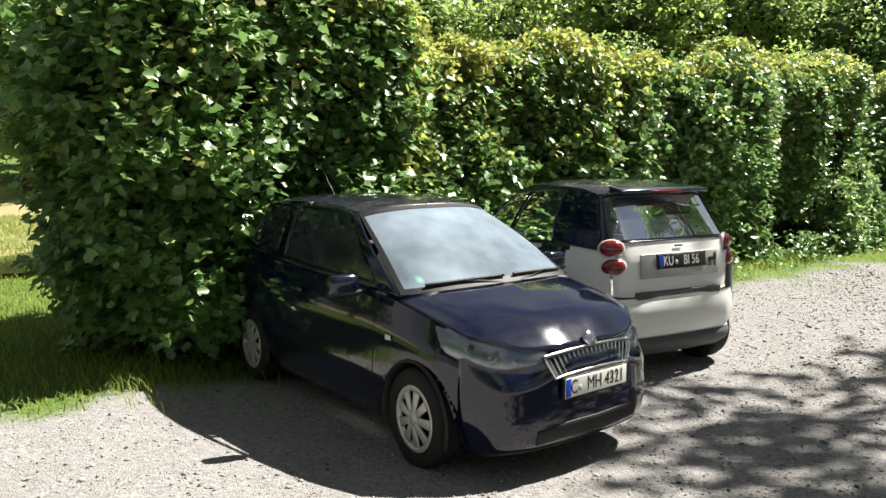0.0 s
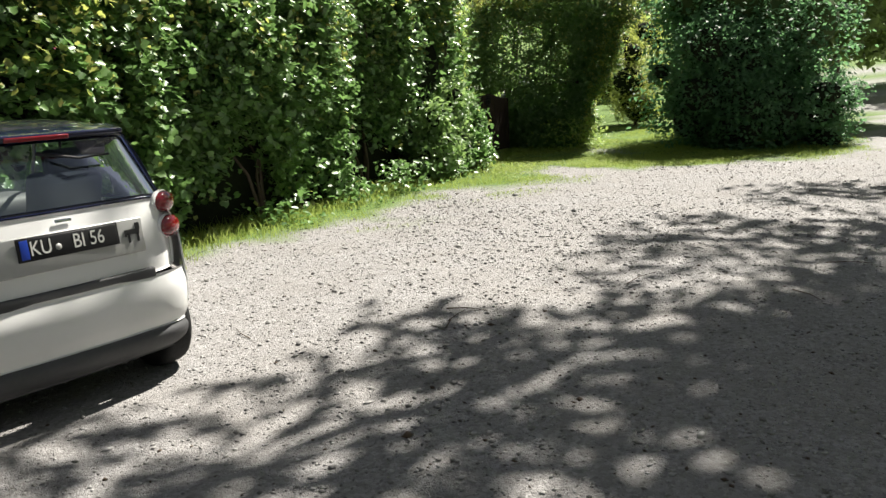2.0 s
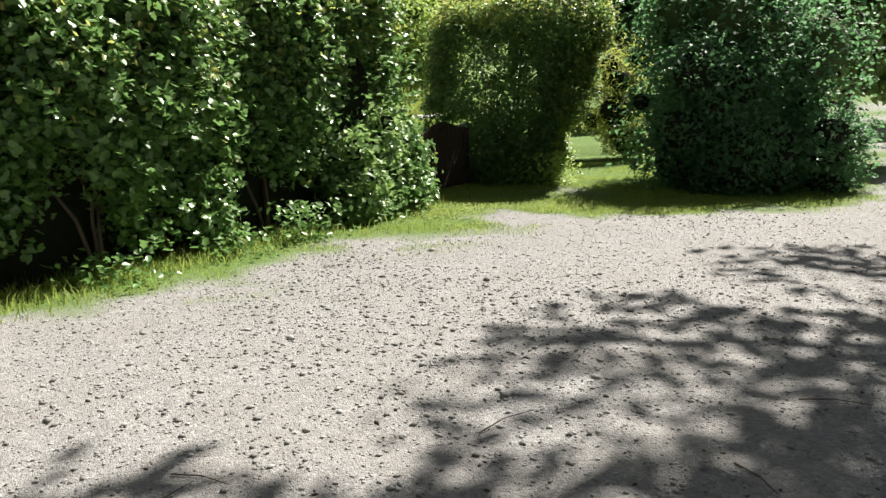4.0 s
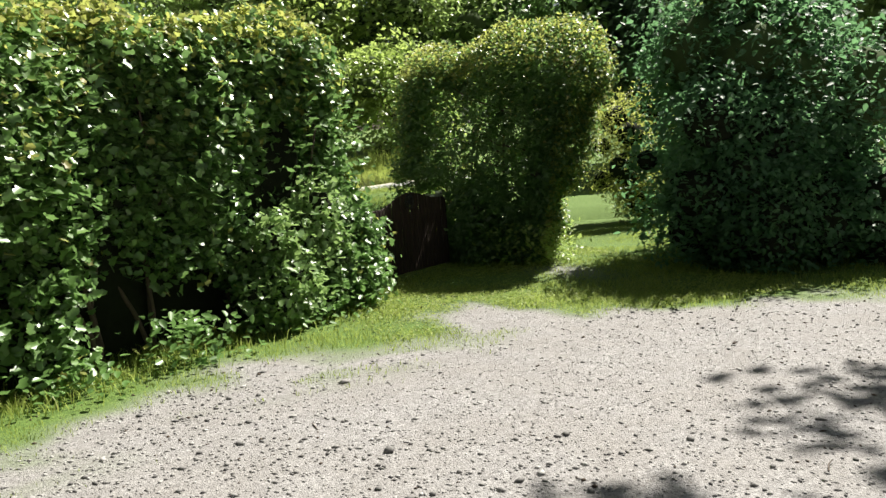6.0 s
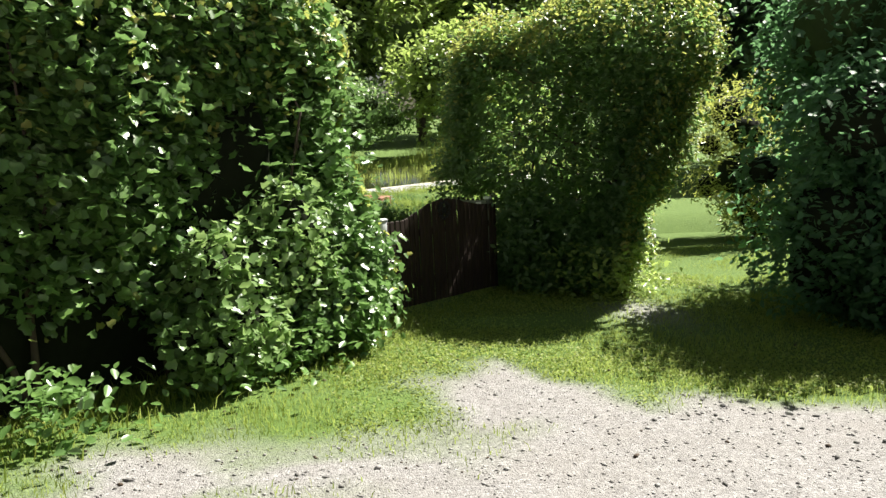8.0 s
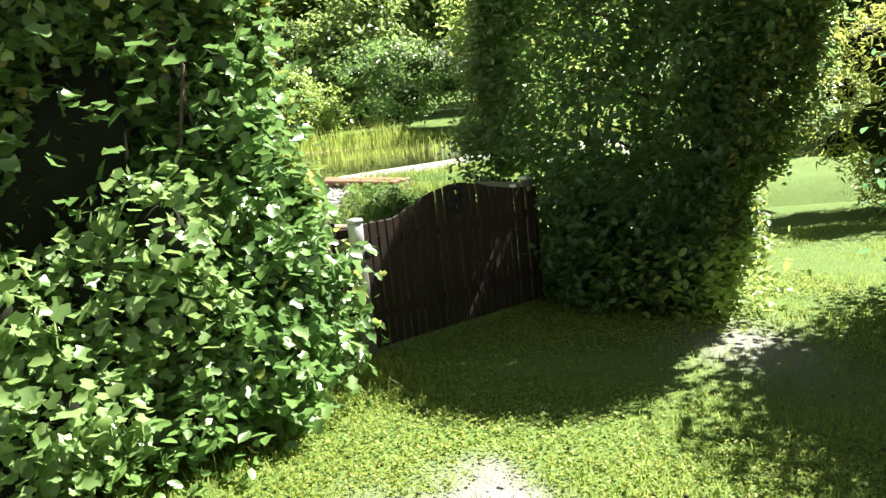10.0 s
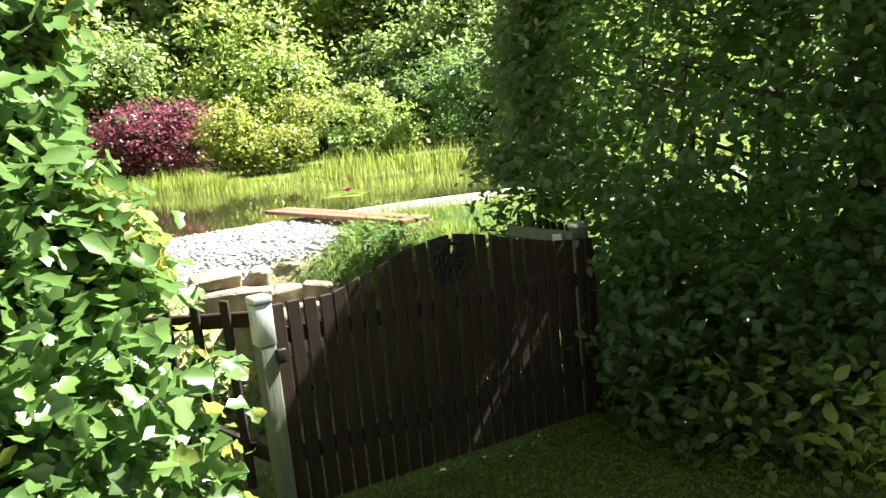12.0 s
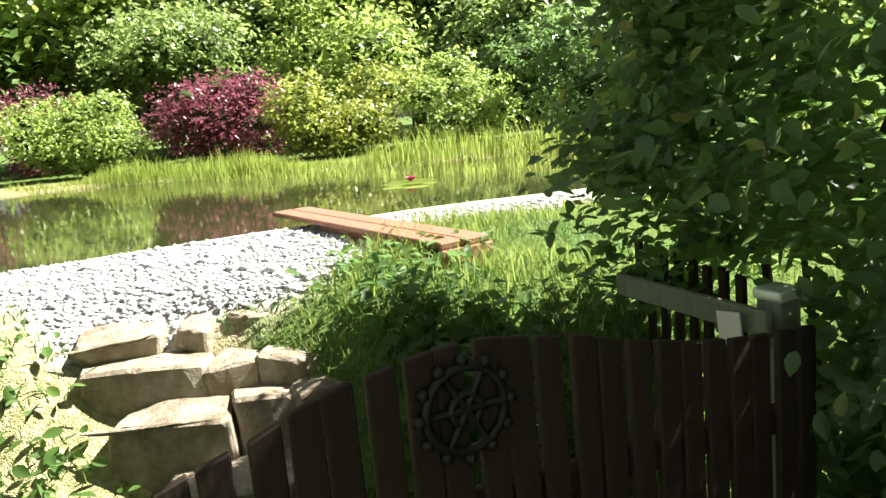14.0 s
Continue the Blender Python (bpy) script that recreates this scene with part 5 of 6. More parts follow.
# ---- gate and fences ----
def wood_mat(name, c, var=0.45):
    k = Net(name)
    mp = k.n("ShaderNodeMapping")
    mp.inputs["Scale"].default_value = (14, 14, 1.2)
    k.l(k.coords(), mp.inputs[0])
    rnd = k.n("ShaderNodeObjectInfo").outputs["Random"]
    lo, hi = tuple(v * (1 - var) for v in c), tuple(v * (1 + var) for v in c)
    col = k.ramp(k.noise(3.0, 6, 0.65, mp.outputs[0]), [(0.3, lo), (0.6, c), (0.8, hi)])
    col = k.mix(k.ramp(rnd, [(0, (0, 0, 0)), (1, (0.45, 0.45, 0.45))]), col, k.mix(0.5, col, hi))
    k.color(col)
    k.set(0.75, 0, 0.3)
    k.bump(k.noise(9, 5, 0.6, mp.outputs[0]), 0.5, 0.004)
    return k.m


M_FENCE = wood_mat("brown_stained_wood", (0.04, 0.026, 0.019))
M_PLANK = wood_mat("red_brown_plank", (0.3, 0.15, 0.1))
M_POST = wood_mat("weathered_green_post", (0.2, 0.22, 0.17), 0.3)
M_CAP = plain("pale_metal_cap", (0.62, 0.66, 0.66), 0.4, 0.4, var=0.15, bump=0.1)
M_IRON = plain("dark_iron", (0.03, 0.03, 0.03), 0.5, 0.6, var=0.4)
GATE_YAW = math.atan2(GATE_DIR[1], GATE_DIR[0])


def picket_mesh(w, h, th, slant):
    """A fence picket standing on z = 0; slant: the rise of its top across its width."""
    bm = box_bm(w, th, h, 0.004, (0, 0, h / 2), 1)
    for v in bm.verts:
        if v.co.z > h * 0.6:
            v.co.z += slant * v.co.x / w
    me = bpy.data.meshes.new("picket")
    bm.to_mesh(me)
    bm.free()
    return me


def build_gate():
    gate = empty("garden_gate", pose(GATE_A[0], GATE_A[1], 0, 0, 0, math.degrees(GATE_YAW)), label="closed dark brown picket gate with a curved top", category="gate")
    ts = [0.0, 0.15, 0.32, 0.4, 0.5, 0.61, 0.7, 0.8, 0.9, 1.0, 1.1, 1.2, 1.31, 1.42, 1.55, 1.7, 1.87, 2.17]
    zs = [-0.02, -0.02, -0.03, -0.02, 0.015, 0.045, 0.082, 0.108, 0.124, 0.138, 0.143, 0.132, 0.11, 0.083, 0.042, 0.006, -0.024, -0.055]
    n = 26
    rng = random.Random(4)
    for i in range(n):
        t = 0.072 + 2.07 * i / (n - 1)
        gx, gy = GATE_A + GATE_DIR * t
        foot = SLOPE_X * gx + SLOPE_Y * gy + 0.06
        top = float(np.interp(t, ts, zs))
        slope = float(np.interp(t + 0.05, ts, zs) - np.interp(t - 0.05, ts, zs)) / 0.1
        me = picket_mesh(0.066, top - foot, 0.022, slope * 0.066)
        o = part("picket", me, M_FENCE, gate, smooth=False)
        o.matrix_local = pose(t, rng.uniform(-0.003, 0.003), foot, 0, rng.uniform(-0.5, 0.5), 0)
    for h in (0.32, 0.93):
        bm = box_bm(2.1, 0.035, 0.08, 0.005, (1.1, 0.031, 0), 1)
        for v in bm.verts:
            v.co.z += -1.115 + h - 0.06 * v.co.x
        part("rail", bm, M_FENCE, gate, smooth=False)
    # round iron ornament
    b = bmesh.new()
    for r in (0.035, 0.095):
        tube(b, [(1.08 + r * math.cos(a), -0.02, 0.0 + r * math.sin(a)) for a in np.linspace(0, 6.2832, 21)], 0.011, 0.011, 6)
    for k in range(6):
        a = k * 1.0472
        tube(b, [(1.08 + r * math.cos(a), -0.02, r * math.sin(a)) for r in (0.0, 0.06, 0.11)], 0.012, 0.008, 6)
    for k in range(12):
        a = k * 0.5236
        bmesh.ops.create_icosphere(b, subdivisions=1, radius=0.017, matrix=Matrix.Translation((1.08 + 0.11 * math.cos(a), -0.02, 0.11 * math.sin(a))))
    part("ornament", b, M_IRON, gate, "dark round iron ornament").matrix_local = Matrix.Translation((0, 0, 0.0))
    for t, off, nm in ((-0.015, 0.0, "gate post with a pale metal cap"), (2.16, 0.1, "grey gate post under the hedge")):
        gx, gy = GATE_A + GATE_DIR * t + GATE_OUT * off
        post = empty("gate_post", pose(gx, gy, z_at(gx, gy), 0, 0, math.degrees(GATE_YAW)), label="weathered green wooden " + nm, category="post")
        h = 1.17 if t < 1 else 1.31
        part("shaft", box_bm(0.085, 0.085, h, 0.008, (0, 0, h / 2 - 0.05), 2), M_POST, post)
        part("cap", box_bm(0.1, 0.1, 0.035, 0.01, (0, 0, h - 0.04), 2), M_CAP, post, "pale metal cap")
        if t < 1:
            part("metal_sleeve", box_bm(0.09, 0.09, 0.2, 0.004, (0, 0, h - 0.16), 1), M_CAP, post, "pale metal sleeve")
            part("latch", box_bm(0.05, 0.03, 0.07, 0.008, (0.055, -0.05, h - 0.32), 2), M_IRON, post)


def fence(label, start, d, n, gap, w, top, foot, rails, seed):
    """Pickets from start along d; top and foot give their ends, rails the heights of the rails, all as heights at t metres."""
    yaw = math.degrees(math.atan2(d[1], d[0]))
    z0 = foot(0)
    ob = empty("fence", pose(start[0], start[1], z0, 0, 0, yaw), label=label, category="fence")
    rng = random.Random(seed)
    for i in range(n):
        t = gap * (i + 0.82)
        lo = foot(t) + rng.uniform(-0.015, 0.015)
        o = part("picket", picket_mesh(w, top(t) - lo + rng.uniform(-0.008, 0.008), 0.022, rng.uniform(-0.006, 0.006)), M_FENCE, ob, smooth=False)
        o.matrix_local = pose(t, rng.uniform(-0.004, 0.004), lo - z0, 0, rng.uniform(-1.2, 1.2), 0)
    L = gap * (n + 0.4)
    for r in rails:
        b = box_bm(L, 0.035, 0.075, 0.005, (L / 2, -0.03, 0), 1)
        for v in b.verts:
            v.co.z += r(v.co.x) - z0
        part("rail", b, M_FENCE, ob, smooth=False)
    return ob


build_gate()
fence("open dark brown picket fence beside the gate post", (8.92, 16.168), (-0.985, 0.17), 8, 0.17, 0.046, lambda t: 0.02 - 0.05 * t, lambda t: -1.0 + 0.34 * t,
      (lambda t: -0.085 - 0.03 * t, lambda t: -0.8 + 0.42 * t), 5)
fence("dark picket fence climbing the bank behind the gate", (10.66, 17.93), (-0.406, 0.914), 9, 0.118, 0.05, lambda t: -0.055, lambda t: -0.95 + 0.2 * t,
      (lambda t: -0.72 + 0.2 * t, lambda t: -0.22), 6)


# pale rail and tag by the far gate post
rail = part("rail_board", box_bm(0.72, 0.03, 0.076, 0.005, (0.36, 0, 0), 1), M_POST, None, smooth=False)
rail.matrix_world = pose(10.55, 17.5, -0.045, 0, 1, 124)
tagged(rail, "weathered grey rail board behind the gate", "board")
tag_card = part("tag", box_bm(0.095, 0.006, 0.1, 0.002), M_PLATE, None, smooth=False)
tag_card.matrix_world = pose(10.455, 17.575, -0.075, 0, 8, 124)
tagged(tag_card, "small white blank tag fixed on the rail", "tag")


# ---- bank, stones, plank and pond plants ----
def rock_mesh(rng, sx, sy, sz, seed):
    """An angular block: the hull of a jittered box, its edges broken."""
    bm = bmesh.new()
    for cx in (-0.5, 0.0, 0.5):
        for cy in (-0.5, 0.5):
            for cz in (-0.5, 0.5):
                j = 0.14 if cz > 0 else 0.06
                bm.verts.new(((cx + rng.uniform(-j, j)) * sx, (cy + rng.uniform(-j, j) * 1.2) * sy, (cz + rng.uniform(-0.1, 0.1)) * sz))
    res = bmesh.ops.convex_hull(bm, input=bm.verts[:])
    loose = [v for v in bm.verts if not v.link_faces]
    bmesh.ops.delete(bm, geom=loose, context="VERTS")
    bmesh.ops.bevel(bm, geom=bm.edges[:], offset=0.014, segments=1, affect="EDGES", profile=0.6)
    bmesh.ops.triangulate(bm, faces=bm.faces[:])
    bmesh.ops.subdivide_edges(bm, edges=[e for e in bm.edges if e.calc_length() > 0.07], cuts=2)
    for v in bm.verts:
        v.co += v.normal * (noise.noise(v.co * 9 + Vector((seed, 0, 0))) * 0.012 + noise.noise(v.co * 30) * 0.004)
    return bm


def stone_mat():
    k = Net("sandstone")
    c = k.ramp(k.noise(6, 6, 0.7), [(0.3, (0.16, 0.12, 0.08)), (0.5, (0.33, 0.28, 0.21)), (0.7, (0.52, 0.48, 0.4))])
    c = k.mix(k.ramp(k.noise(2.2, 4), [(0.5, (0, 0, 0)), (0.7, (0.6, 0.6, 0.6))]), c, (0.13, 0.12, 0.06))
    k.color(c)
    k.set(0.9, 0, 0.25)
    k.bump(k.noise(30, 6, 0.7), 0.8, 0.02)
    return k.m


M_STONE = stone_mat()
rng_s = random.Random(8)
STONES = [  # front edge's middle x, y, top, length, depth, height, yaw
    (7.92, 18.2, -0.25, 0.38, 0.24, 0.17, 24), (8.2, 18.36, -0.25, 0.17, 0.22, 0.15, 12), (8.42, 18.53, -0.24, 0.2, 0.22, 0.15, 8), (8.68, 18.6, -0.23, 0.27, 0.24, 0.16, 2),
    (8.1, 18.06, -0.37, 0.54, 0.26, 0.27, 17), (8.46, 18.2, -0.39, 0.24, 0.34, 0.28, 14), (8.74, 18.28, -0.37, 0.36, 0.3, 0.28, 18),
    (8.3, 17.9, -0.54, 0.58, 0.28, 0.4, 14), (8.69, 18.09, -0.5, 0.3, 0.26, 0.28, 20), (8.93, 18.12, -0.46, 0.2, 0.24, 0.26, 34),
    (8.62, 17.76, -0.74, 0.48, 0.26, 0.26, 16),
]
for i, (x, y, top, l, w, h, yw) in enumerate(STONES):
    o = part("stone", rock_mesh(rng_s, l, w, h, i * 3.7), M_STONE, None, "", smooth=False)
    o.matrix_world = pose(x, y, top - h / 2, rng_s.uniform(-5, 5), rng_s.uniform(-5, 5), yw) @ Matrix.Translation((0, w / 2, 0))
    tagged(o, "pale rough sandstone block in the dry bank wall", "stone", "stones of the bank")

pa, pb = np.array([9.38, 19.12]), np.array([7.62, 20.9])
pl = float(np.linalg.norm(pb - pa))
board = empty("footbridge_plank", pose(pa[0], pa[1], -0.06, 0, 0, math.degrees(math.atan2(*(pb - pa)[::-1]))), label="red-brown wooden plank jetty reaching over the pond", category="jetty")
for k in (-1, 1):
    part("plank", box_bm(pl, 0.15, 0.035, 0.006, (pl / 2, k * 0.078, 0), 1), M_PLANK, board, smooth=False)
part("beam", box_bm(pl * 0.62, 0.06, 0.07, 0.006, (pl * 0.36, -0.08, -0.053), 1), M_PLANK, board, smooth=False)
part("beam", box_bm(pl * 0.62, 0.06, 0.07, 0.006, (pl * 0.36, 0.08, -0.053), 1), M_PLANK, board, smooth=False)
part("end_board", box_bm(0.04, 0.32, 0.12, 0.006, (0.0, 0, -0.08), 1), M_PLANK, board, "reddish end board", smooth=False)
for x in (0.25, 1.5):
    part("foot", box_bm(0.08, 0.26, 0.26, 0.006, (x, 0, -0.21), 1), M_PLANK, board, smooth=False)

# concrete lip of the pond
b = bmesh.new()
lipx = np.arange(2.5, 13.0, 0.25)
lipy = np.interp(lipx, POND_EDGE[:, 0], POND_EDGE[:, 1]) + 0.04 * np.sin(lipx * 3)
prev = None
for x, y in zip(lipx, lipy):
    ring = [b.verts.new((x + ox, y + oy, WATER + oz)) for ox, oy, oz in ((0.05, -0.07, -0.15), (0.05, -0.07, 0.065), (0.02, -0.02, 0.075), (-0.02, 0.03, 0.06), (-0.02, 0.03, -0.25))]
    if prev:
        for a in range(4):
            b.faces.new((prev[a], ring[a], ring[a + 1], prev[a + 1]))
    prev = ring
bmesh.ops.recalc_face_normals(b, faces=b.faces)
tagged(part("pond_kerb", b, plain("pale_pond_liner", (0.5, 0.47, 0.38), 0.8, var=0.3, bump=0.4), None), "pale kerb along the pond edge", "kerb", kind="structure")


def blades(name, label, pts, heights, width, lean, mat, rng, category="grass", bend=0.5):
    """Bent blades standing at pts."""
    n = len(pts)
    a = rng.uniform(0, 6.2832, n)
    side = np.stack([np.cos(a), np.sin(a), 0 * a], 1)
    la = rng.uniform(0, 6.2832, n)
    tip = np.stack([np.cos(la), np.sin(la), 0 * la], 1) * (lean * rng.uniform(0.2, 1, n) * heights)[:, None]
    up = np.array([0, 0, 1.0]) * heights[:, None]
    w = (width * rng.uniform(0.6, 1.3, n))[:, None]
    v = np.stack([pts - side * w, pts + side * w, pts + up * 0.55 + tip * bend * 0.5 + side * w * 0.8, pts + up * 0.55 + tip * bend * 0.5 - side * w * 0.8, pts + up * 0.95 + tip], 1)
    base = (np.arange(n) * 5)[:, None]
    me = raw_mesh(name, v.reshape(-1, 3), [base + np.array([0, 1, 2, 3]), base + np.array([3, 2, 4])])
    me.materials.append(mat)
    return tagged(new(name, me), label, category, kind="stuff")


def scatter(rng, n, x0, x1, y0, y1):
    return rng.uniform(x0, x1, n), rng.uniform(y0, y1, n)


rng_g = np.random.RandomState(70)
x, y = scatter(rng_g, 210000, 1.5, 19, 8.8, 21)
g, bk, pb_ = cover(x, y)
near = np.exp(-np.maximum(0, np.hypot(x - 10, y - 15) - 6) / 6)
clump = 0.5 + 0.5 * Wobble(71, 3.0)(np.stack([x, y, 0 * x], 1))
ok = (rng_g.uniform(0, 1, len(x)) < np.clip(g, 0, 1) * (1 - bk) * (1 - pb_) * near * np.clip(0.35 + clump, 0.1, 1)) & (pond_mask(x, y) < -0.2)
x, y = x[ok], y[ok]
hh = rng_g.uniform(0.025, 0.07, len(x)) * np.clip(0.7 + 0.6 * clump[ok], 0.6, 1.8) * np.where(behind(x, y) > 0.4, 2.2, 1)
blades("lawn_grass", "short sunlit lawn grass with worn patches", np.stack([x, y, land_z(x, y) - 0.005], 1), hh, 0.0035, 0.8, M_GRASS, rng_g)
x, y = scatter(rng_g, 60000, -12, -2.6, 4.5, 18)
ok = cover(x, y)[0] > rng_g.uniform(0, 1, len(x))
x, y = x[ok], y[ok]
blades("lawn_grass", "sunlit lawn grass left of the hedge", np.stack([x, y, land_z(x, y) - 0.005], 1), rng_g.uniform(0.04, 0.11, len(x)), 0.006, 0.8, M_GRASS, rng_g)
x, y = scatter(rng_g, 62000, 8.2, 13.6, 12.4, 18.0)
ok = (cover(x, y)[0] > rng_g.uniform(0.25, 1, len(x))) & (behind(x, y) < 0) & (Wobble(74, 1.7)(np.stack([x, y, 0 * x], 1)) > rng_g.normal(-0.4, 0.6, len(x)))
x, y = x[ok], y[ok]
me = leaf_mesh("clover", np.stack([x, y, land_z(x, y) + rng_g.uniform(0.01, 0.05, len(x))], 1), np.tile(np.array([0, 0, 1.0]), (len(x), 1)), 0.026, T_FAR, rng_g, 0.45)
me.materials.append(M_GRASS)
tagged(new("clover", me), "low green clover leaves in the lawn before the gate", "clover", kind="stuff")
# tall grass and weeds along the hedge foot
s = rng_g.uniform(0.0, 15.5, 9000)
o = rng_g.normal(0.35, 0.28, 9000)
x, y = 9.0 - 0.775 * s + 0.632 * o, 15.95 - 0.632 * s - 0.775 * o
blades("rough_grass", "longer rough grass along the foot of the hedge", np.stack([x, y, land_z(x, y) - 0.01], 1), rng_g.uniform(0.06, 0.2, 9000), 0.005, 0.9, M_GRASS, rng_g)
# bank grass behind the gate
t, d = rng_g.uniform(0.9, 3.2, 9000), rng_g.uniform(0.15, 3.6, 9000)
t2, d2 = rng_g.uniform(-2.2, 0.3, 3500), rng_g.uniform(0.5, 3.0, 3500)
t, d = np.concatenate([t, t2]), np.concatenate([d, d2])
px = GATE_A[0] + GATE_DIR[0] * t + GATE_OUT[0] * d
py = GATE_A[1] + GATE_DIR[1] * t + GATE_OUT[1] * d
ok = (cover(px, py)[2] < 0.4) & (pond_mask(px, py) < -0.15)
px, py = px[ok], py[ok]
blades("bank_grass", "tangled green grass on the bank behind the gate", np.stack([px, py, land_z(px, py) - 0.02], 1), rng_g.uniform(0.03, 0.1, len(px)), 0.005, 1.1, M_BANK, rng_g)
# reeds
x = rng_g.uniform(-5, 15, 26000)
fe = far_edge(x)
y = fe + 0.5 - np.abs(rng_g.normal(0, 1, 26000)) * np.where(x > 5.5, 2.3, 0.8)
wv = Wobble(73, 0.9)(np.stack([x, y * 1.6, 0 * x], 1))
ok = (y > 23.4 + 0.45 * np.maximum(0, 8 - x)) & ((pond_mask(x, y) > 0.15) | (y > fe - 0.3)) & (wv + rng_g.normal(0, 0.4, len(x)) > np.where(y > fe - 0.5, -1.0, 0.45))
x, y = x[ok], y[ok]
tuft = np.clip(1 + 0.5 * Wobble(72, 1.6)(np.stack([x, y, 0 * x], 1)), 0.35, 1.9)
blades("reed_bed", "bright green reeds standing in the far side of the pond", np.stack([x, y, np.maximum(land_z(x, y), WATER - 0.1)], 1), rng_g.uniform(0.1, 0.33, len(x)) * tuft * np.interp(x, [2, 6], [0.55, 1]) * np.where(y > far_edge(x) - 0.4, rng_g.uniform(1.0, 1.8, len(x)), 0.7), 0.008, 0.3, M_REED, rng_g, "reeds")


lily = empty("water_lily", pose(7.8, 23.9, WATER), label="pink water lily flower floating on the pond", category="flower")
M_LILY = plain("lily_pink", (0.62, 0.08, 0.2), 0.5, var=0.25)
for k in range(14):
    v, f = leaf_template(OVAL_L, 0.3, -0.25)
    o = part("petal", raw_mesh("petal", v * (0.1 if k < 8 else 0.07), f), M_LILY, lily, smooth=False)
    o.matrix_local = pose(0, 0, 0.025, 0, 0, 45 * k + (20 if k > 7 else 0)) @ pose(0, 0, 0, 22 if k < 8 else 50, 0, 0)
for k in range(5):
    b = bmesh.new()
    bmesh.ops.create_circle(b, cap_ends=True, segments=18, radius=0.1 + 0.015 * k)
    o = part("lily_pad", b, M_REED, lily, "flat green lily pad", smooth=False)
    o.matrix_local = pose(0.22 * math.cos(k * 1.3), 0.22 * math.sin(k * 1.3), 0.012 + 0.003 * k)


def pebbles(name, label, x, y, size, mat, rng, category):
    n = len(x)
    tv = np.array([(1, 0, 0), (0, 1, 0), (-1, 0, 0), (0, -1, 0), (0, 0, 0.7), (0, 0, -0.7)], float)
    tf = np.array([(0, 1, 4), (1, 2, 4), (2, 3, 4), (3, 0, 4), (1, 0, 5), (2, 1, 5), (3, 2, 5), (0, 3, 5)])
    a = rng.uniform(0, 6.28, n)
    ca, sa = np.cos(a), np.sin(a)
    s = size * rng.lognormal(0, 0.4, n)
    e = rng.uniform(0.6, 1.4, n)
    v = tv[None] * np.stack([s * e, s / e, s * rng.uniform(0.6, 1, n)], 1)[:, None] * rng.uniform(0.75, 1.25, (n, 6, 1))
    vx = v[..., 0] * ca[:, None] - v[..., 1] * sa[:, None]
    vy = v[..., 0] * sa[:, None] + v[..., 1] * ca[:, None]
    z = land_z(x, y)
    v = np.stack([vx + x[:, None], vy + y[:, None], v[..., 2] + z[:, None] + (s * 0.25)[:, None]], -1)
    me = raw_mesh(name, v.reshape(-1, 3), (tf[None] + (np.arange(n) * 6)[:, None, None]).reshape(-1, 3))
    me.materials.append(mat)
    return tagged(new(name, me), label, category, kind="stuff")


def pebble_mat(name, stops):
    k = Net(name)
    rnd = k.n("ShaderNodeNewGeometry").outputs["Random Per Island"]
    k.color(k.mix(0.3, k.ramp(rnd, stops), k.ramp(k.noise(90, 4), [(0.3, (0.18, 0.175, 0.17)), (0.7, (0.45, 0.44, 0.43))])))
    k.set(0.85, 0, 0.3)
    return k.m


M_CHIP = pebble_mat("gravel_chips", [(0.0, (0.07, 0.065, 0.06)), (0.4, (0.25, 0.24, 0.225)), (0.8, (0.33, 0.325, 0.315)), (1.0, (0.42, 0.41, 0.4))])
M_COARSE = pebble_mat("coarse_stones", [(0.0, (0.04, 0.038, 0.036)), (0.45, (0.12, 0.115, 0.11)), (0.8, (0.3, 0.29, 0.28)), (1.0, (0.5, 0.49, 0.47))])
M_PEBBLE = pebble_mat("pond_pebbles", [(0.0, (0.2, 0.21, 0.23)), (0.3, (0.4, 0.41, 0.43)), (0.7, (0.58, 0.58, 0.58)), (1.0, (0.7, 0.69, 0.67))])
x, y = scatter(rng_g, 90000, -3, 16, 1.2, 14)
keep = (cover(x, y)[0] < 0.5) & (rng_g.uniform(0, 1, len(x)) < np.exp(-np.maximum(0, np.hypot(x - 5, y - 6) - 4) / 4.5))
pebbles("gravel", "loose grey gravel chips on the parking place", x[keep], y[keep], 0.0075, M_CHIP, rng_g, "gravel")
x, y = scatter(rng_g, 16000, -1, 13, 2.0, 13)
keep = (cover(x, y)[0] < 0.3) & (Wobble(75, 1.1)(np.stack([x, y, 0 * x], 1)) > rng_g.normal(0.2, 0.6, len(x)))
pebbles("coarse_gravel", "coarser dark and pale stones loose on the gravel", x[keep], y[keep], 0.0125, M_COARSE, rng_g, "gravel")
x, y = scatter(rng_g, 56000, 5.5, 11.5, 17.5, 22.5)
keep = (cover(x, y)[2] > rng_g.uniform(0.2, 0.9, len(x))) & (pond_mask(x, y) < 0.1)
pebbles("pond_gravel", "pale crushed stones along the pond edge", x[keep], y[keep], 0.0135, M_PEBBLE, rng_g, "gravel")


# broad-leaved weeds on the bank, at the hedge foot and by the gate
def weeds(name, label, pts, size, rng, mat, category="weeds"):
    n = len(pts)
    me = leaf_mesh(name, pts, np.tile(np.array([0, 0, 1.0]), (n, 1)), size, T_OVAL, rng, 0.5)
    me.materials.append(mat)
    return tagged(new(name, me), label, category, kind="stuff")


def weed_points(rng, cx, cy, n, r, h):
    x = cx + rng.normal(0, r, n)
    y = cy + rng.normal(0, r, n)
    return np.stack([x, y, land_z(x, y) + rng.uniform(0.02, h, n)], 1)


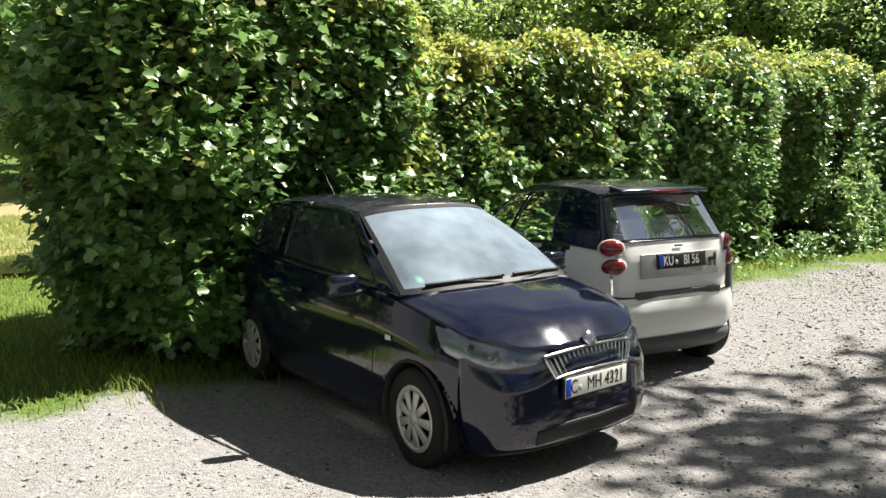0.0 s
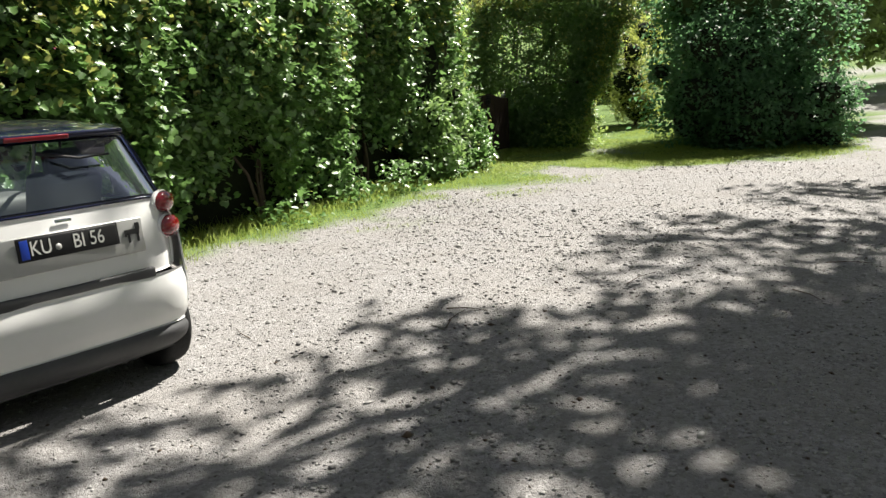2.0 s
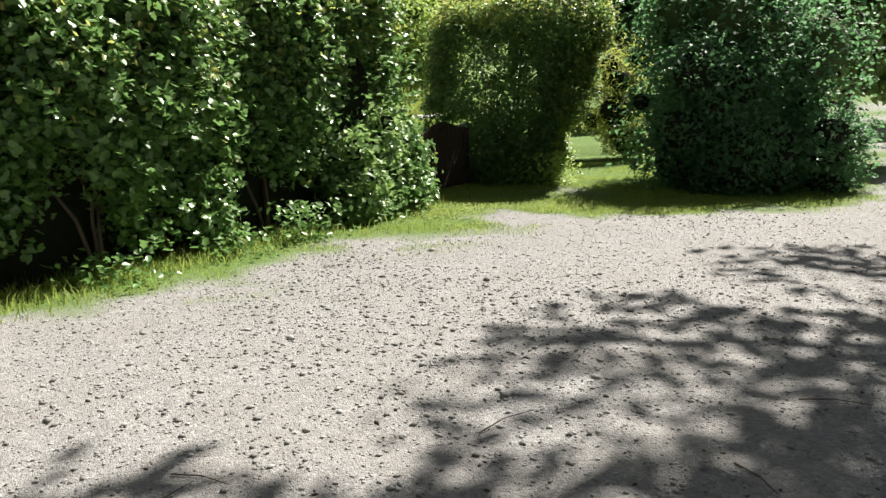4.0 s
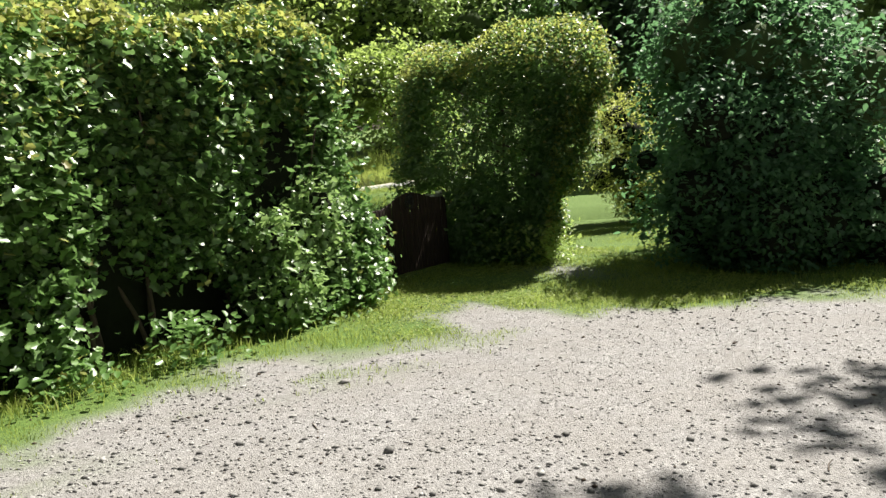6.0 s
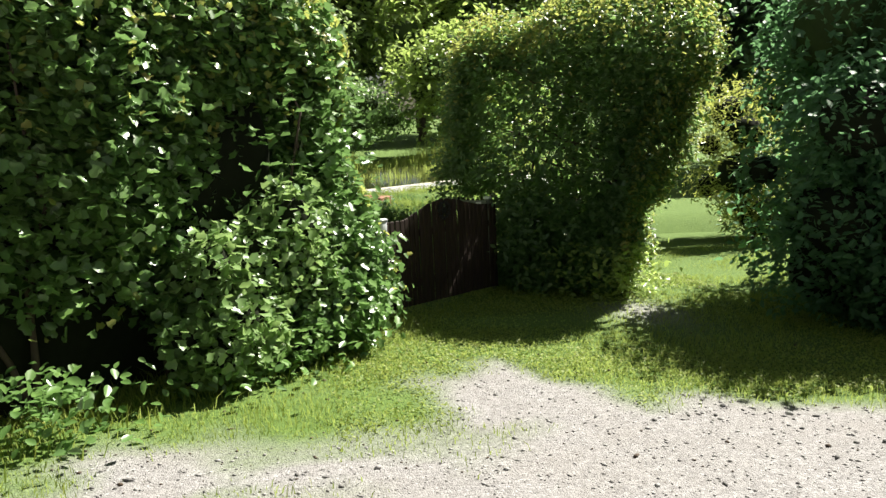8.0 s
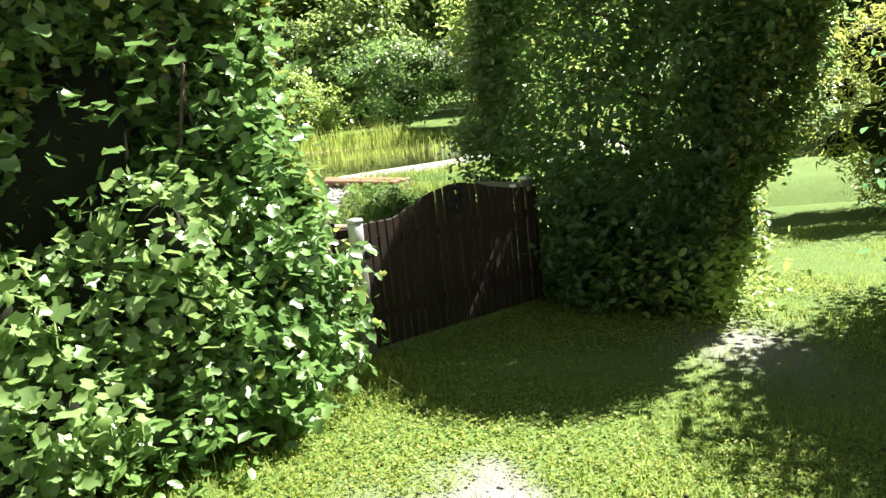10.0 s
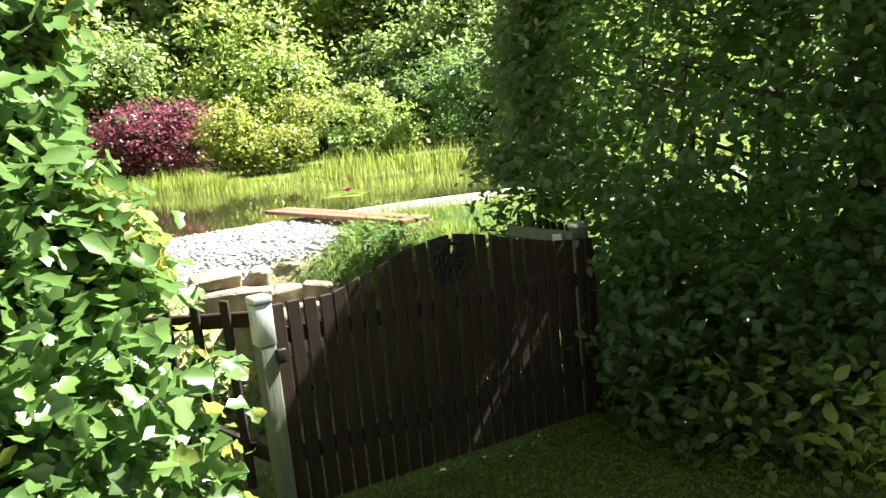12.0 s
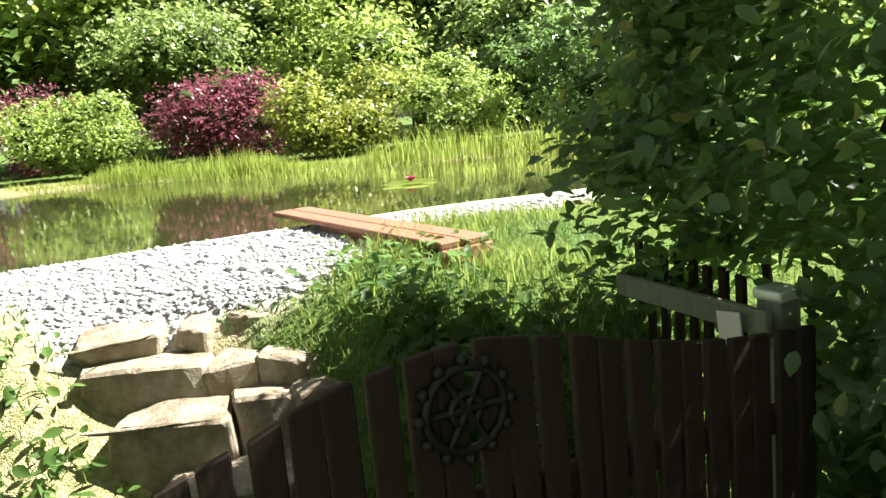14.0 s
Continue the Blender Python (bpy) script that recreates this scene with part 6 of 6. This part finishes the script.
rng_w = np.random.RandomState(91)
pts = []
for t, d, n in ((1.5, 1.1, 220), (1.65, 1.5, 280), (1.85, 2.2, 200), (1.9, 1.0, 260), (1.6, 0.6, 200), (-0.1, 2.0, 90), (0.15, 1.6, 160), (-0.5, 2.6, 90), (0.3, 1.3, 160), (-0.4, 1.5, 140)):
    c = GATE_A + GATE_DIR * t + GATE_OUT * d
    pts.append(weed_points(rng_w, c[0], c[1], n, 0.22, 0.14))
weeds("bank_weeds", "leafy green weeds on the bank behind the gate", np.concatenate(pts), 0.07, rng_w, M_BANK)
pts = []
for s_, o_, n, h in ((1.3, 0.5, 260, 0.4), (1.9, 0.6, 380, 0.45), (2.6, 0.62, 220, 0.3), (4.0, 0.7, 260, 0.5), (5.2, 0.6, 160, 0.3), (6.8, 0.6, 160, 0.3)):
    cx, cy = hedge_foot(s_, o_)
    pts.append(weed_points(rng_w, cx, cy, n, 0.24, h))
weeds("hedge_weeds", "leafy nettles along the foot of the hedge", np.concatenate(pts), 0.085, rng_w, M_LEAF)
pts = []
for cx, cy, n in ((11.9, 16.3, 260), (12.25, 16.6, 320), (11.4, 16.7, 160), (12.4, 17.3, 300)):
    pts.append(weed_points(rng_w, cx, cy, n, 0.22, 0.7))
weeds("gate_weeds", "light green leafy growth at the foot of the gate hedge", np.concatenate(pts), 0.08, rng_w, M_LEAF_LIME)

# single leaves on the hedge ends that are passed closest
rng_l = np.random.RandomState(95)
leaf_pieces(gate_side, rng_l, np.stack([8.25 - np.abs(rng_l.normal(0, 1.0, 280)), rng_l.uniform(-0.22, 0.15, 280), rng_l.uniform(0.4, 2.6, 280)], 1), 0.1, MAPLE_L, M_LEAF)
leaf_pieces(arch_hedge, rng_l, np.stack([rng_l.uniform(-0.2, 1.2, 200), rng_l.uniform(-0.25, 0.1, 200), rng_l.uniform(1.3, 3.2, 200)], 1), 0.07, OVAL_L, M_LEAF_DARK)

# brown leaf litter and twigs on the gravel
x, y = scatter(rng_g, 3800, -3, 16, 1.5, 14.5)
pebbles("leaf_litter", "dark brown leaf litter scattered on the gravel", x, y, 0.0085, plain("leaf_litter_brown", (0.06, 0.042, 0.028), 0.9, var=0.5, scale=8), rng_g, "litter")
for k in range(14):
    tx, ty = rng_g.uniform(2, 13), rng_g.uniform(2.5, 11)
    a = rng_g.uniform(0, 6.28)
    L = rng_g.uniform(0.12, 0.4)
    b = bmesh.new()
    tube(b, [(0, 0, 0.006), (L * 0.5, L * 0.05, 0.012), (L, -L * 0.04, 0.007)], 0.005, 0.002, 5)
    o = part("twig", b, M_BARK, None)
    o.matrix_world = pose(tx, ty, z_at(tx, ty) + 0.002, 0, 0, math.degrees(a))
    tagged(o, "thin brown twig lying on the gravel", "twig", "twigs on the gravel")
